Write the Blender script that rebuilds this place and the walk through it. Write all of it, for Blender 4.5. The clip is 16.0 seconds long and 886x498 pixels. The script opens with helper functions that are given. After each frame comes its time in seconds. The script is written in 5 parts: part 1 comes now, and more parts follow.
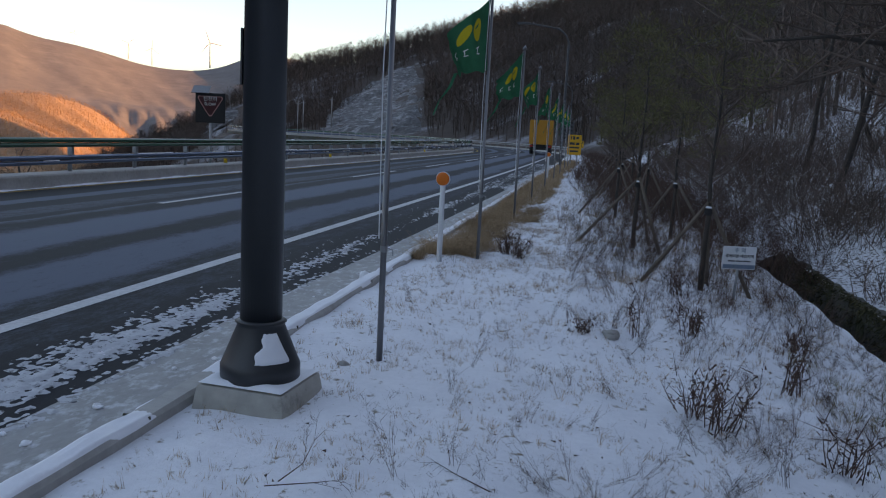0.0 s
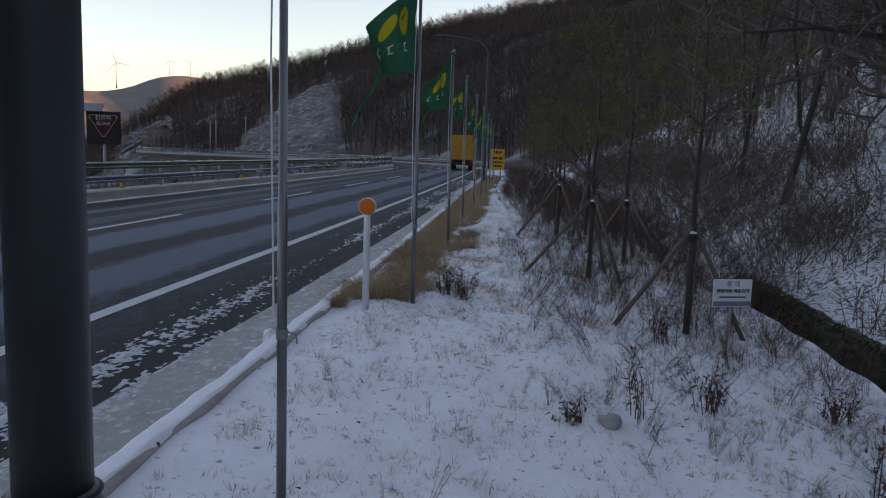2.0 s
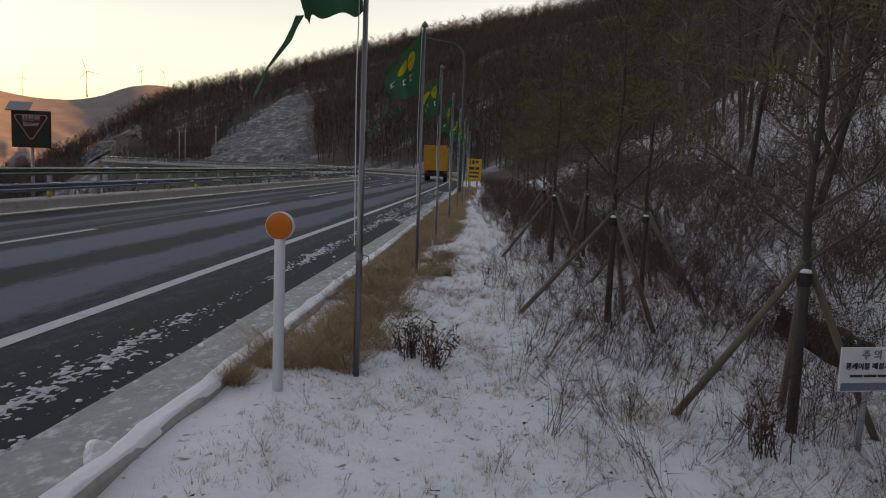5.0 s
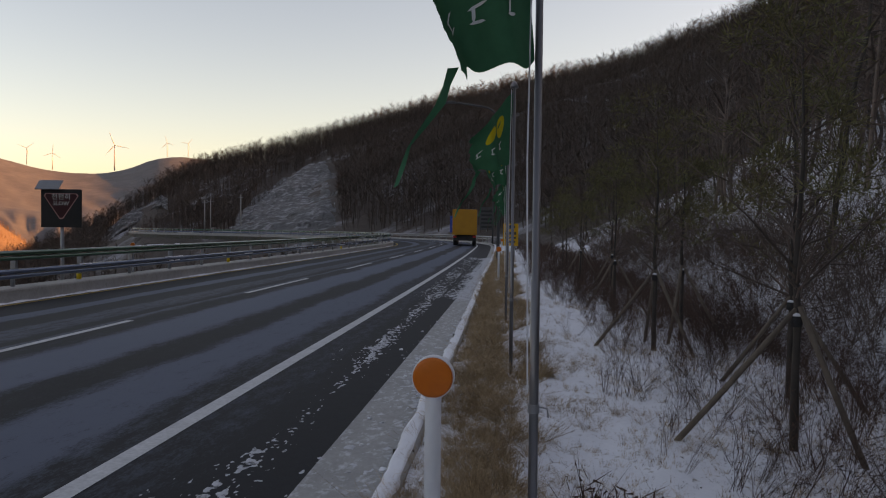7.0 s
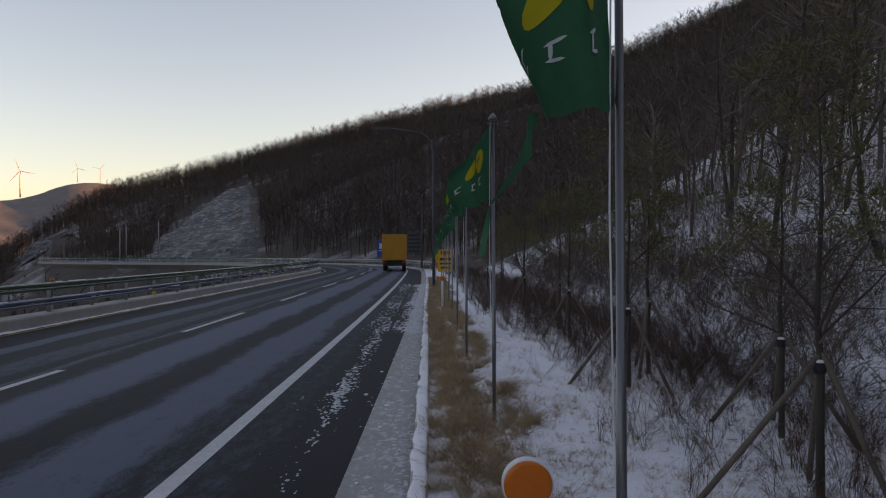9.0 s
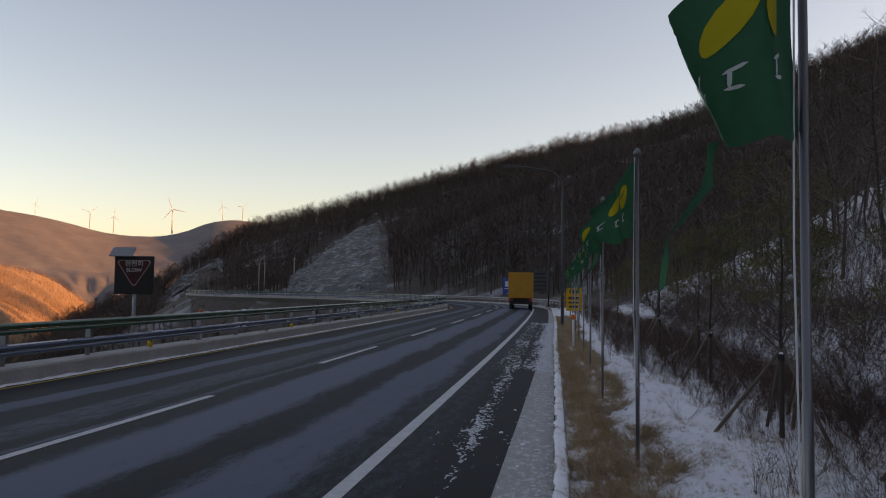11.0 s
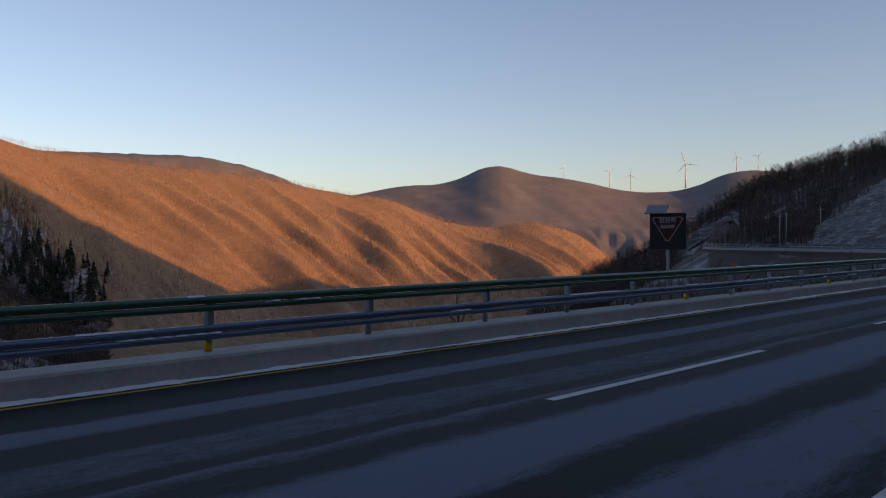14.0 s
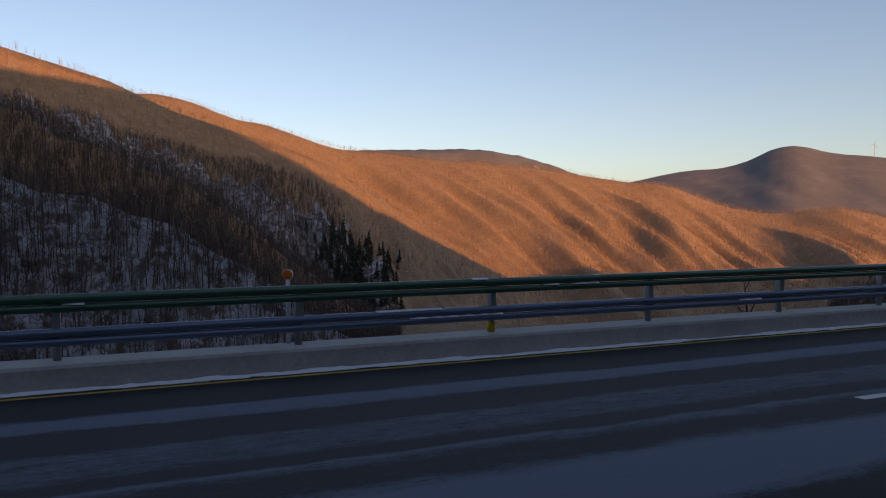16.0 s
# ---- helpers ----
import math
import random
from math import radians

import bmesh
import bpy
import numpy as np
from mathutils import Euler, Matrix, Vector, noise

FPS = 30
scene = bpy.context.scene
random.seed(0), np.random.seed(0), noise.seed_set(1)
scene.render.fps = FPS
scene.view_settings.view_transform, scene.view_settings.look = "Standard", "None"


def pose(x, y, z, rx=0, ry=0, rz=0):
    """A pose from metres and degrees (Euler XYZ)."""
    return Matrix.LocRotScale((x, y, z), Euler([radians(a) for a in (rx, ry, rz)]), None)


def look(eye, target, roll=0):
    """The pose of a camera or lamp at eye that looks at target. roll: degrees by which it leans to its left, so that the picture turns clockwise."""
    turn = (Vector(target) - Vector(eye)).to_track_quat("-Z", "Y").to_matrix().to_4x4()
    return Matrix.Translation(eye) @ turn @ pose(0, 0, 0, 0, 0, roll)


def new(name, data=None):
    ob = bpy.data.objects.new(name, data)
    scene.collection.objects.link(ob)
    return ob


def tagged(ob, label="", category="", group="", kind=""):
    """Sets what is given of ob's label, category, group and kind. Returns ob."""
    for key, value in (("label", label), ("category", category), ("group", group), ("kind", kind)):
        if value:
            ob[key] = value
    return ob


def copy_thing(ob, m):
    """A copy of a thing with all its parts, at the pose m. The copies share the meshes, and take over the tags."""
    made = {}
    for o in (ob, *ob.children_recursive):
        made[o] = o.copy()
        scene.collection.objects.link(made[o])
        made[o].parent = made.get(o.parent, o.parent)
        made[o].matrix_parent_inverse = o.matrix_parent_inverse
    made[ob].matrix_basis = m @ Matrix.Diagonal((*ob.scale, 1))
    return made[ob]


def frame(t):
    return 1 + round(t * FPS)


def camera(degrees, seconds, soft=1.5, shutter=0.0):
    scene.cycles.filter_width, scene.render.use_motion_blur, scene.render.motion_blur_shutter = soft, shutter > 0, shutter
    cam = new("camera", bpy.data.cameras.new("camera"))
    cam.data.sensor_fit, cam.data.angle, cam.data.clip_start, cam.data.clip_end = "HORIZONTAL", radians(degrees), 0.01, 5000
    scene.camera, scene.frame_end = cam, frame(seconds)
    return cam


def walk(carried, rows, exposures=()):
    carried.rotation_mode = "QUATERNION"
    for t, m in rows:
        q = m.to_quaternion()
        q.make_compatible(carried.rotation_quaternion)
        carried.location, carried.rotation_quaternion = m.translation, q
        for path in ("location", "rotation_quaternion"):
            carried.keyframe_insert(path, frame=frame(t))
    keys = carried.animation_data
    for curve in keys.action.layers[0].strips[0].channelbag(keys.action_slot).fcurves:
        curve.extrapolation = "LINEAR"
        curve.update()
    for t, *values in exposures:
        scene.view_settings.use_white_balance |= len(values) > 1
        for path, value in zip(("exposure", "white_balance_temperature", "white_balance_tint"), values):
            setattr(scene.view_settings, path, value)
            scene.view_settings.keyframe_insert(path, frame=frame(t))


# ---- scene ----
cam = camera(60.1, 16.0, 1.1)
PATH = [
    (0, (4.362, 3.03, 1.632), (3.969, 4.968, 1.336), 3.0),
    (0.5, (4.281, 3.472, 1.667), (3.884, 5.412, 1.384), 2.1),
    (1, (4.124, 3.921, 1.649), (3.715, 5.867, 1.444), 1.5),
    (1.5, (4.008, 4.393, 1.646), (3.581, 6.335, 1.431), 0.6),
    (2, (3.944, 4.825, 1.624), (3.749, 6.8, 1.378), 1.8),
    (2.5, (3.973, 5.318, 1.595), (4.09, 7.294, 1.31), 2.8),
    (3, (3.931, 5.778, 1.6), (4.239, 7.741, 1.364), 1.9),
    (3.5, (3.948, 6.215, 1.546), (4.278, 8.175, 1.317), 1.2),
    (4, (3.883, 6.654, 1.507), (4.084, 8.63, 1.275), 2.0),
    (4.5, (3.861, 7.118, 1.498), (3.912, 9.103, 1.258), 2.5),
    (5, (3.755, 7.607, 1.487), (3.625, 9.592, 1.274), 2.2),
    (5.2, (3.65, 7.79, 1.493), (3.467, 9.77, 1.277), 2.4),
    (7.5, (2.562, 9.293, 1.748), (2.376, 11.284, 1.717), 0.5),
    (8, (2.327, 9.456, 1.805), (2.173, 11.45, 1.771), 0.1),
    (8.5, (2.228, 9.556, 1.872), (2.236, 11.556, 1.852), -0.3),
    (10.8, (2.075, 9.527, 1.85), (1.931, 11.519, 1.96), 0.6),
    (11, (2.033, 9.562, 1.848), (1.715, 11.534, 1.954), 0.7),
    (11.5, (1.96, 9.612, 1.853), (1.411, 11.534, 1.923), 0.3),
    (12, (1.862, 9.451, 1.845), (0.979, 11.246, 1.854), -0.3),
    (12.5, (1.799, 9.303, 1.842), (0.641, 10.933, 1.836), -0.1),
    (13, (1.823, 9.159, 1.857), (0.473, 10.634, 1.838), 0.0),
    (13.5, (1.831, 9.06, 1.859), (0.394, 10.451, 1.827), 0.4),
    (14, (1.782, 8.95, 1.888), (0.337, 10.333, 1.866), -0.1),
    (14.5, (1.798, 8.919, 1.87), (0.328, 10.275, 1.839), -0.6),
    (15, (1.797, 8.899, 1.831), (0.123, 9.993, 1.796), -0.9),
    (16, (1.785, 8.896, 1.818), (-0.051, 9.688, 1.77), -0.5),
]
walk(cam, [(t, look(eye, target, roll)) for t, eye, target, roll in PATH],
     exposures=[(0, 1.45, 8600, 20), (0.5, 1.5, 8800, 21), (1, 1.12, 9400, 23), (2, 1.3, 9400, 24), (2.5, 1.75, 10000, 23), (3.5, 2.2, 12200, 22), (4, 1.92, 13000, 25), (4.5, 1.75, 13500, 26), (5, 1.4, 14000, 28), (8, 1.05, 10700, 28), (11, 0.95, 10600, 27), (12.5, 0.41, 8100, 26), (14.5, 0.30, 7450, 24), (16, 0.37, 7650, 24)])

# ---- world, sun ----
SUN_AZ, SUN_EL = -77.0, 12.4          # degrees left of the road's direction; above the horizon
world = bpy.data.worlds.new("world")
scene.world = world
world.use_nodes = True
wn = world.node_tree
sky = wn.nodes.new("ShaderNodeTexSky")
sky.sky_type, sky.sun_disc = "NISHITA", False
sky.sun_elevation, sky.sun_rotation = radians(SUN_EL), radians(-SUN_AZ)
sky.altitude, sky.air_density, sky.dust_density, sky.ozone_density = 800, 1.0, 2.2, 2.0
wn.links.new(sky.outputs[0], wn.nodes["Background"].inputs[0])
wn.nodes["Background"].inputs[1].default_value = 0.15
sun_dir = Vector((-math.sin(radians(SUN_AZ)) * math.cos(radians(SUN_EL)), math.cos(radians(SUN_AZ)) * math.cos(radians(SUN_EL)), math.sin(radians(SUN_EL))))
sun_data = bpy.data.lights.new("sun", "SUN")
sun_data.energy, sun_data.angle, sun_data.color = 4.7, radians(0.5), (1.0, 0.50, 0.185)
sun = new("sun", sun_data)
sun.matrix_world = look(sun_dir * 50, (0, 0, 0))


# ---- materials ----
def mat(name, c1, c2=None, rough=0.8, scale=5.0, big=0.6, bump=0.0, metal=0.0, island=0.0, stretch=(1, 1, 1), lo=0.35, hi=0.65, c3=None, lo3=0.5, hi3=0.6, bscale=None, objrand=0.0, spec=0.4):
    """Two tones mixed by fine grain over large stains; c3 a third tone in patches."""
    m = bpy.data.materials.new(name)
    m.use_nodes = True
    nt = m.node_tree
    N, L = nt.nodes, nt.links
    b = N["Principled BSDF"]
    b.inputs["Roughness"].default_value, b.inputs["Metallic"].default_value = rough, metal
    b.inputs["Specular IOR Level"].default_value = spec
    c2 = c2 or tuple(0.75 * c for c in c1)
    tc = N.new("ShaderNodeTexCoord")
    mp = N.new("ShaderNodeMapping")
    mp.inputs["Scale"].default_value = stretch
    L.new(tc.outputs["Object"], mp.inputs[0])

    def nz(s, detail=6, r=0.6):
        n = N.new("ShaderNodeTexNoise")
        n.inputs["Scale"].default_value, n.inputs["Detail"].default_value, n.inputs["Roughness"].default_value = s, detail, r
        L.new(mp.outputs[0], n.inputs["Vector"])
        return n.outputs["Fac"]

    def span(f, a, bb):
        r = N.new("ShaderNodeMapRange")
        r.inputs["From Min"].default_value, r.inputs["From Max"].default_value = a, bb
        L.new(f, r.inputs["Value"])
        return r.outputs[0]

    def mix(f, a, bb):
        x = N.new("ShaderNodeMix")
        x.data_type = "RGBA"
        L.new(f, x.inputs[0])
        for s, v in ((6, a), (7, bb)):
            if isinstance(v, bpy.types.NodeSocket):
                L.new(v, x.inputs[s])
            else:
                x.inputs[s].default_value = (*v, 1)
        return x.outputs[2]
    fine, large = nz(scale), nz(scale * 0.13 if big else scale, 3)
    av = N.new("ShaderNodeMath")
    av.operation = "MULTIPLY_ADD"
    L.new(large, av.inputs[0])
    av.inputs[1].default_value = big
    sc = N.new("ShaderNodeMath")
    sc.operation = "MULTIPLY"
    L.new(fine, sc.inputs[0])
    sc.inputs[1].default_value = 1 - big
    L.new(sc.outputs[0], av.inputs[2])
    col = mix(span(av.outputs[0], lo, hi), c1, c2)
    if c3:
        col = mix(span(nz(scale * 0.4, 8, 0.65), lo3, hi3), col, c3)
    if island or objrand:
        g = N.new("ShaderNodeNewGeometry").outputs["Random Per Island"] if island else N.new("ShaderNodeObjectInfo").outputs["Random"]
        hs = N.new("ShaderNodeHueSaturation")
        k = island or objrand
        L.new(col, hs.inputs["Color"])
        r = N.new("ShaderNodeMapRange")
        r.inputs["To Min"].default_value, r.inputs["To Max"].default_value = 1 - k, 1 + k
        L.new(g, r.inputs["Value"])
        L.new(r.outputs[0], hs.inputs["Value"])
        col = hs.outputs[0]
    L.new(col, b.inputs["Base Color"])
    if bump:
        bp = N.new("ShaderNodeBump")
        bp.inputs["Strength"].default_value, bp.inputs["Distance"].default_value = min(1.0, bump * 8), bump
        L.new(nz(bscale or scale * 2, 8, 0.65), bp.inputs["Height"])
        L.new(bp.outputs[0], b.inputs["Normal"])
    return m


FROST = [(-9.0, 0.0), (-6.95, 0.05), (-6.75, 0.95), (-6.2, 0.85), (-6.0, 0.05), (-5.25, 0.05), (-5.0, 0.62), (-4.3, 0.55), (-4.05, 0.0), (-3.92, 0.1), (-3.8, 0.75), (-3.62, 0.5), (-3.5, 0.12),
         (-3.2, 0.25), (-2.95, 1.0), (-2.2, 0.95), (-1.9, 0.14), (-1.5, 0.10), (-1.25, 0.92), (-0.6, 0.88), (-0.35, 0.35), (0.0, 0.35), (0.4, 0.38), (0.7, 0.05), (1.4, 0.0)]


def road_material():
    """Asphalt, worn dark in the wheel tracks, pale dry frost in bands between them; both tinted with the sky's blue."""
    m = mat("asphalt", (0.008, 0.0095, 0.013), (0.017, 0.0195, 0.025), spec=0.13, rough=0.68, scale=60, big=0.3, bump=0.004)
    nt = m.node_tree
    N, L = nt.nodes, nt.links
    b = N["Principled BSDF"]
    base = b.inputs["Base Color"].links[0].from_socket
    uv = N.new("ShaderNodeUVMap")
    uv.uv_map = "UVMap"
    sep = N.new("ShaderNodeSeparateXYZ")
    L.new(uv.outputs[0], sep.inputs[0])

    def nz(sx, sy, detail, rough):
        mp, n = N.new("ShaderNodeMapping"), N.new("ShaderNodeTexNoise")
        mp.inputs["Scale"].default_value = (sx, sy, 1)
        L.new(uv.outputs[0], mp.inputs[0])
        L.new(mp.outputs[0], n.inputs["Vector"])
        n.inputs["Scale"].default_value, n.inputs["Detail"].default_value, n.inputs["Roughness"].default_value = 1.0, detail, rough
        return n.outputs["Fac"]

    def calc(op, *args):
        x = N.new("ShaderNodeMath")
        x.operation = op
        for i, a in enumerate(args):
            if isinstance(a, (int, float)):
                x.inputs[i].default_value = a
            else:
                L.new(a, x.inputs[i])
        return x.outputs[0]
    lateral = calc("MULTIPLY_ADD", calc("SUBTRACT", nz(0.9, 0.22, 6, 0.6), 0.5), 0.75, sep.outputs[0])
    ramp = N.new("ShaderNodeValToRGB")
    L.new(calc("DIVIDE", calc("ADD", lateral, 9.0), 10.4), ramp.inputs[0])
    e = ramp.color_ramp.elements
    e[0].position, e[1].position = 0.0, 1.0
    e[0].color = e[1].color = (0, 0, 0, 1)
    for u, v in FROST[1:-1]:
        e.new((u + 9.0) / 10.4).color = (v, v, v, 1)
    # feathered, streaky edges: the band's strength sets how much of the grain shows
    grain = calc("MULTIPLY_ADD", nz(7.0, 2.0, 8, 0.78), 0.6, calc("MULTIPLY", nz(42, 15, 5, 0.75), 0.4))
    show = calc("MULTIPLY_ADD", calc("SUBTRACT", grain, 0.5), 6.0, calc("MULTIPLY_ADD", ramp.outputs[0], 1.9, -0.5))
    cover = N.new("ShaderNodeClamp")
    L.new(show, cover.inputs[0])
    thin = calc("MULTIPLY", cover.outputs[0], calc("MULTIPLY_ADD", ramp.outputs[0], 0.6, 0.25))
    x = N.new("ShaderNodeMix")
    x.data_type = "RGBA"
    L.new(thin, x.inputs[0])
    L.new(base, x.inputs[6])
    # frost colour holds a blue tint for the sky it reflects
    x.inputs[7].default_value = (0.108, 0.135, 0.19, 1)
    L.new(x.outputs[2], b.inputs["Base Color"])
    return m


M = dict(
    road=road_material(),
    paint=mat("road_paint", (0.62, 0.63, 0.64), (0.42, 0.43, 0.44), scale=25, big=0.4, bump=0.002),
    yellow_paint=mat("yellow_paint", (0.62, 0.38, 0.06), (0.42, 0.27, 0.07), scale=18, big=0.5),
    gutter=mat("gutter_concrete", (0.24, 0.24, 0.235), (0.33, 0.33, 0.325), scale=30, big=0.5, bump=0.008, rough=0.6, c3=(0.52, 0.54, 0.57), lo3=0.53, hi3=0.68, stretch=(1, 0.55, 1)),
    concrete=mat("concrete", (0.42, 0.41, 0.39), (0.31, 0.30, 0.285), scale=14, big=0.5, bump=0.01, c3=(0.20, 0.195, 0.18), lo3=0.62, hi3=0.75),
    ditch=mat("mossy_concrete", (0.035, 0.034, 0.029), (0.115, 0.108, 0.096), scale=9, big=0.4, bump=0.03, c3=(0.045, 0.048, 0.016), lo3=0.51, hi3=0.60, stretch=(1, 1, 0.35)),
    snow=mat("snow", (0.80, 0.82, 0.86), (0.72, 0.74, 0.78), scale=7, big=0.4, bump=0.03, rough=0.6),
    verge=mat("thin_snow_on_grass", (0.80, 0.82, 0.86), (0.70, 0.72, 0.76), scale=26, big=0.5, bump=0.05, rough=0.7, c3=(0.24, 0.20, 0.15), lo3=0.60, hi3=0.68, bscale=38),
    slope=mat("snow_on_leaf_litter", (0.76, 0.78, 0.82), (0.62, 0.63, 0.66), scale=34, big=0.35, bump=0.05, rough=0.8, c3=(0.085, 0.062, 0.048), lo3=0.525, hi3=0.59),
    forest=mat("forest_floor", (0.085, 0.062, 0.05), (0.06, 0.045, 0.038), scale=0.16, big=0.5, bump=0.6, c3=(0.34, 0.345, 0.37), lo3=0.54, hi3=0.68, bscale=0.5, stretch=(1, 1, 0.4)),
    # warmer, brighter wooded ground for the lit hills: sunlight put into the colour
    sunhill=mat("sun_warmed_hillside", (0.20, 0.115, 0.055), (0.29, 0.18, 0.10), scale=0.9, big=0.6, bump=0.8, c3=(0.36, 0.28, 0.215), lo3=0.54, hi3=0.72, bscale=0.6, stretch=(1, 1, 0.3)),
    # far ridge: distance haze and shade put into a greyer base colour
    farhill=mat("haze_greyed_hill", (0.095, 0.088, 0.090), (0.13, 0.118, 0.118), scale=0.05, big=0.4, bump=1.0, c3=(0.16, 0.145, 0.142), lo3=0.52, hi3=0.74, bscale=0.1),
    # snow between trees; its blue-grey also carries the shade below the lit crest
    snowwood=mat("snowy_and_shaded_wood_floor", (0.25, 0.25, 0.27), (0.42, 0.43, 0.46), scale=0.6, big=0.4, bump=0.3, c3=(0.10, 0.075, 0.06), lo3=0.46, hi3=0.58),
    dirty_snow=mat("dirty_crusted_snow", (0.56, 0.58, 0.61), (0.44, 0.46, 0.49), scale=38, big=0.4, bump=0.03, rough=0.7, c3=(0.13, 0.135, 0.145), lo3=0.54, hi3=0.64),
    dark_galv=mat("dull_dark_steel", (0.11, 0.115, 0.12), (0.08, 0.083, 0.088), rough=0.55, metal=0.3, scale=6),
    rock=mat("frosted_cut_rock", (0.075, 0.072, 0.07), (0.19, 0.19, 0.195), scale=0.9, big=0.35, bump=1.0, c3=(0.38, 0.385, 0.40), lo3=0.50, hi3=0.64, bscale=1.6),
    black=mat("black_painted_steel", (0.018, 0.021, 0.025), (0.028, 0.031, 0.035), rough=0.42, scale=6, bump=0.001, spec=0.5),
    steel=mat("stainless_steel", (0.22, 0.22, 0.23), (0.14, 0.14, 0.145), rough=0.38, metal=0.8, scale=8, stretch=(1, 1, 0.2)),
    galv=mat("galvanised_steel", (0.33, 0.34, 0.35), (0.24, 0.25, 0.26), rough=0.5, metal=0.6, scale=10),
    green_rail=mat("green_painted_rail", (0.022, 0.095, 0.055), (0.03, 0.115, 0.07), rough=0.24, spec=0.7, metal=0.1, scale=5, stretch=(1, 0.2, 1)),
    blue_rail=mat("blue_grey_rail", (0.12, 0.175, 0.27), (0.09, 0.135, 0.215), rough=0.26, spec=0.7, metal=0.3, scale=5, stretch=(1, 0.2, 1)),
    white=mat("white_plastic", (0.74, 0.75, 0.77), (0.60, 0.61, 0.63), rough=0.5, scale=12),
    orange=mat("orange_reflector", (0.80, 0.17, 0.012), (0.70, 0.14, 0.012), rough=0.38, scale=30, bump=0.002),
    yellow=mat("yellow_sign", (0.72, 0.36, 0.015), (0.62, 0.30, 0.015), rough=0.5, scale=6),
    yellow_foot=mat("yellow_marker", (0.85, 0.52, 0.02), (0.65, 0.40, 0.03), scale=8),
    green_flag=mat("green_flag_cloth", (0.008, 0.16, 0.075), (0.006, 0.12, 0.055), rough=0.75, scale=14, bump=0.003),
    flag_yellow=mat("yellow_flag_print", (0.62, 0.48, 0.015), (0.52, 0.40, 0.015), rough=0.75, scale=14),
    flag_white=mat("white_flag_print", (0.75, 0.78, 0.76), (0.6, 0.64, 0.62), rough=0.75, scale=14),
    sign_dark=mat("dark_sign_face", (0.012, 0.012, 0.014), (0.02, 0.018, 0.018), rough=0.45, scale=10),
    sign_red=mat("dark_red_sign", (0.075, 0.008, 0.010), (0.055, 0.007, 0.009), rough=0.45, scale=10),
    sign_text=mat("pale_letters", (0.72, 0.70, 0.68), (0.66, 0.64, 0.62), rough=0.5, scale=10),
    sign_edge=mat("red_white_border", (0.62, 0.30, 0.28), (0.55, 0.26, 0.25), rough=0.5, scale=10),
    blue=mat("blue_sign", (0.012, 0.08, 0.42), (0.012, 0.07, 0.34), rough=0.5, scale=3),
    grey_blue=mat("grey_blue_band", (0.16, 0.22, 0.29), (0.13, 0.18, 0.24), rough=0.5, scale=20),
    ink=mat("dark_ink", (0.03, 0.03, 0.035), (0.05, 0.05, 0.05), rough=0.6, scale=20),
    bark=mat("dark_bark", (0.036, 0.029, 0.025), (0.068, 0.054, 0.046), scale=18, big=0.4, bump=0.012, stretch=(1, 1, 0.3)),
    twig=mat("bare_twigs", (0.085, 0.060, 0.049), (0.150, 0.108, 0.088), scale=6, island=0.45),
    weed=mat("dead_weeds", (0.105, 0.052, 0.036), (0.042, 0.028, 0.022), scale=6, island=0.5),
    straw=mat("dry_grass", (0.45, 0.31, 0.185), (0.27, 0.18, 0.108), scale=6, island=0.55),
    greengrass=mat("frosted_green_grass", (0.16, 0.16, 0.07), (0.22, 0.19, 0.10), scale=6, island=0.4),
    needle=mat("pine_needles", (0.095, 0.105, 0.042), (0.15, 0.11, 0.05), scale=2, island=0.5),
    moss=mat("dark_moss", (0.040, 0.043, 0.014), (0.075, 0.058, 0.026), scale=5, island=0.6),
    footing=mat("pale_chipped_concrete", (0.43, 0.41, 0.37), (0.31, 0.30, 0.27), scale=12, big=0.5, bump=0.012, c3=(0.20, 0.19, 0.17), lo3=0.60, hi3=0.72),
    conifer=mat("far_conifer", (0.018, 0.026, 0.018), (0.028, 0.034, 0.022), scale=0.2, island=0.4),
    stake=mat("weathered_wood_stake", (0.17, 0.13, 0.10), (0.10, 0.078, 0.062), scale=20, big=0.4, bump=0.006, stretch=(1, 1, 0.15)),
    twine=mat("black_rubber_tie", (0.02, 0.02, 0.02), (0.035, 0.03, 0.03), scale=10),
    # far woods in two tones, dark for shaded hills, sun-warmed for lit ones
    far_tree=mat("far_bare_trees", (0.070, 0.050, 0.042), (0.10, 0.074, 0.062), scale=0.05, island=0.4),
    sun_tree=mat("sun_warmed_trees", (0.20, 0.110, 0.055), (0.30, 0.18, 0.10), scale=0.05, island=0.6),
    tarp=mat("orange_truck_body", (0.55, 0.24, 0.02), (0.45, 0.19, 0.02), rough=0.5, scale=2),
    tyre=mat("black_rubber", (0.02, 0.02, 0.02), (0.03, 0.03, 0.03), scale=10),
    red_light=mat("red_lamp_glass", (0.45, 0.02, 0.02), (0.40, 0.02, 0.02), rough=0.3, scale=10),
    stone=mat("grey_stone", (0.36, 0.35, 0.33), (0.24, 0.23, 0.22), scale=9, bump=0.02),
    turbine=mat("white_turbine", (0.55, 0.53, 0.52), (0.5, 0.48, 0.47), rough=0.5, scale=0.1),
    solar=mat("solar_panel_back", (0.20, 0.21, 0.22), (0.26, 0.27, 0.28), rough=0.45, scale=5),
)


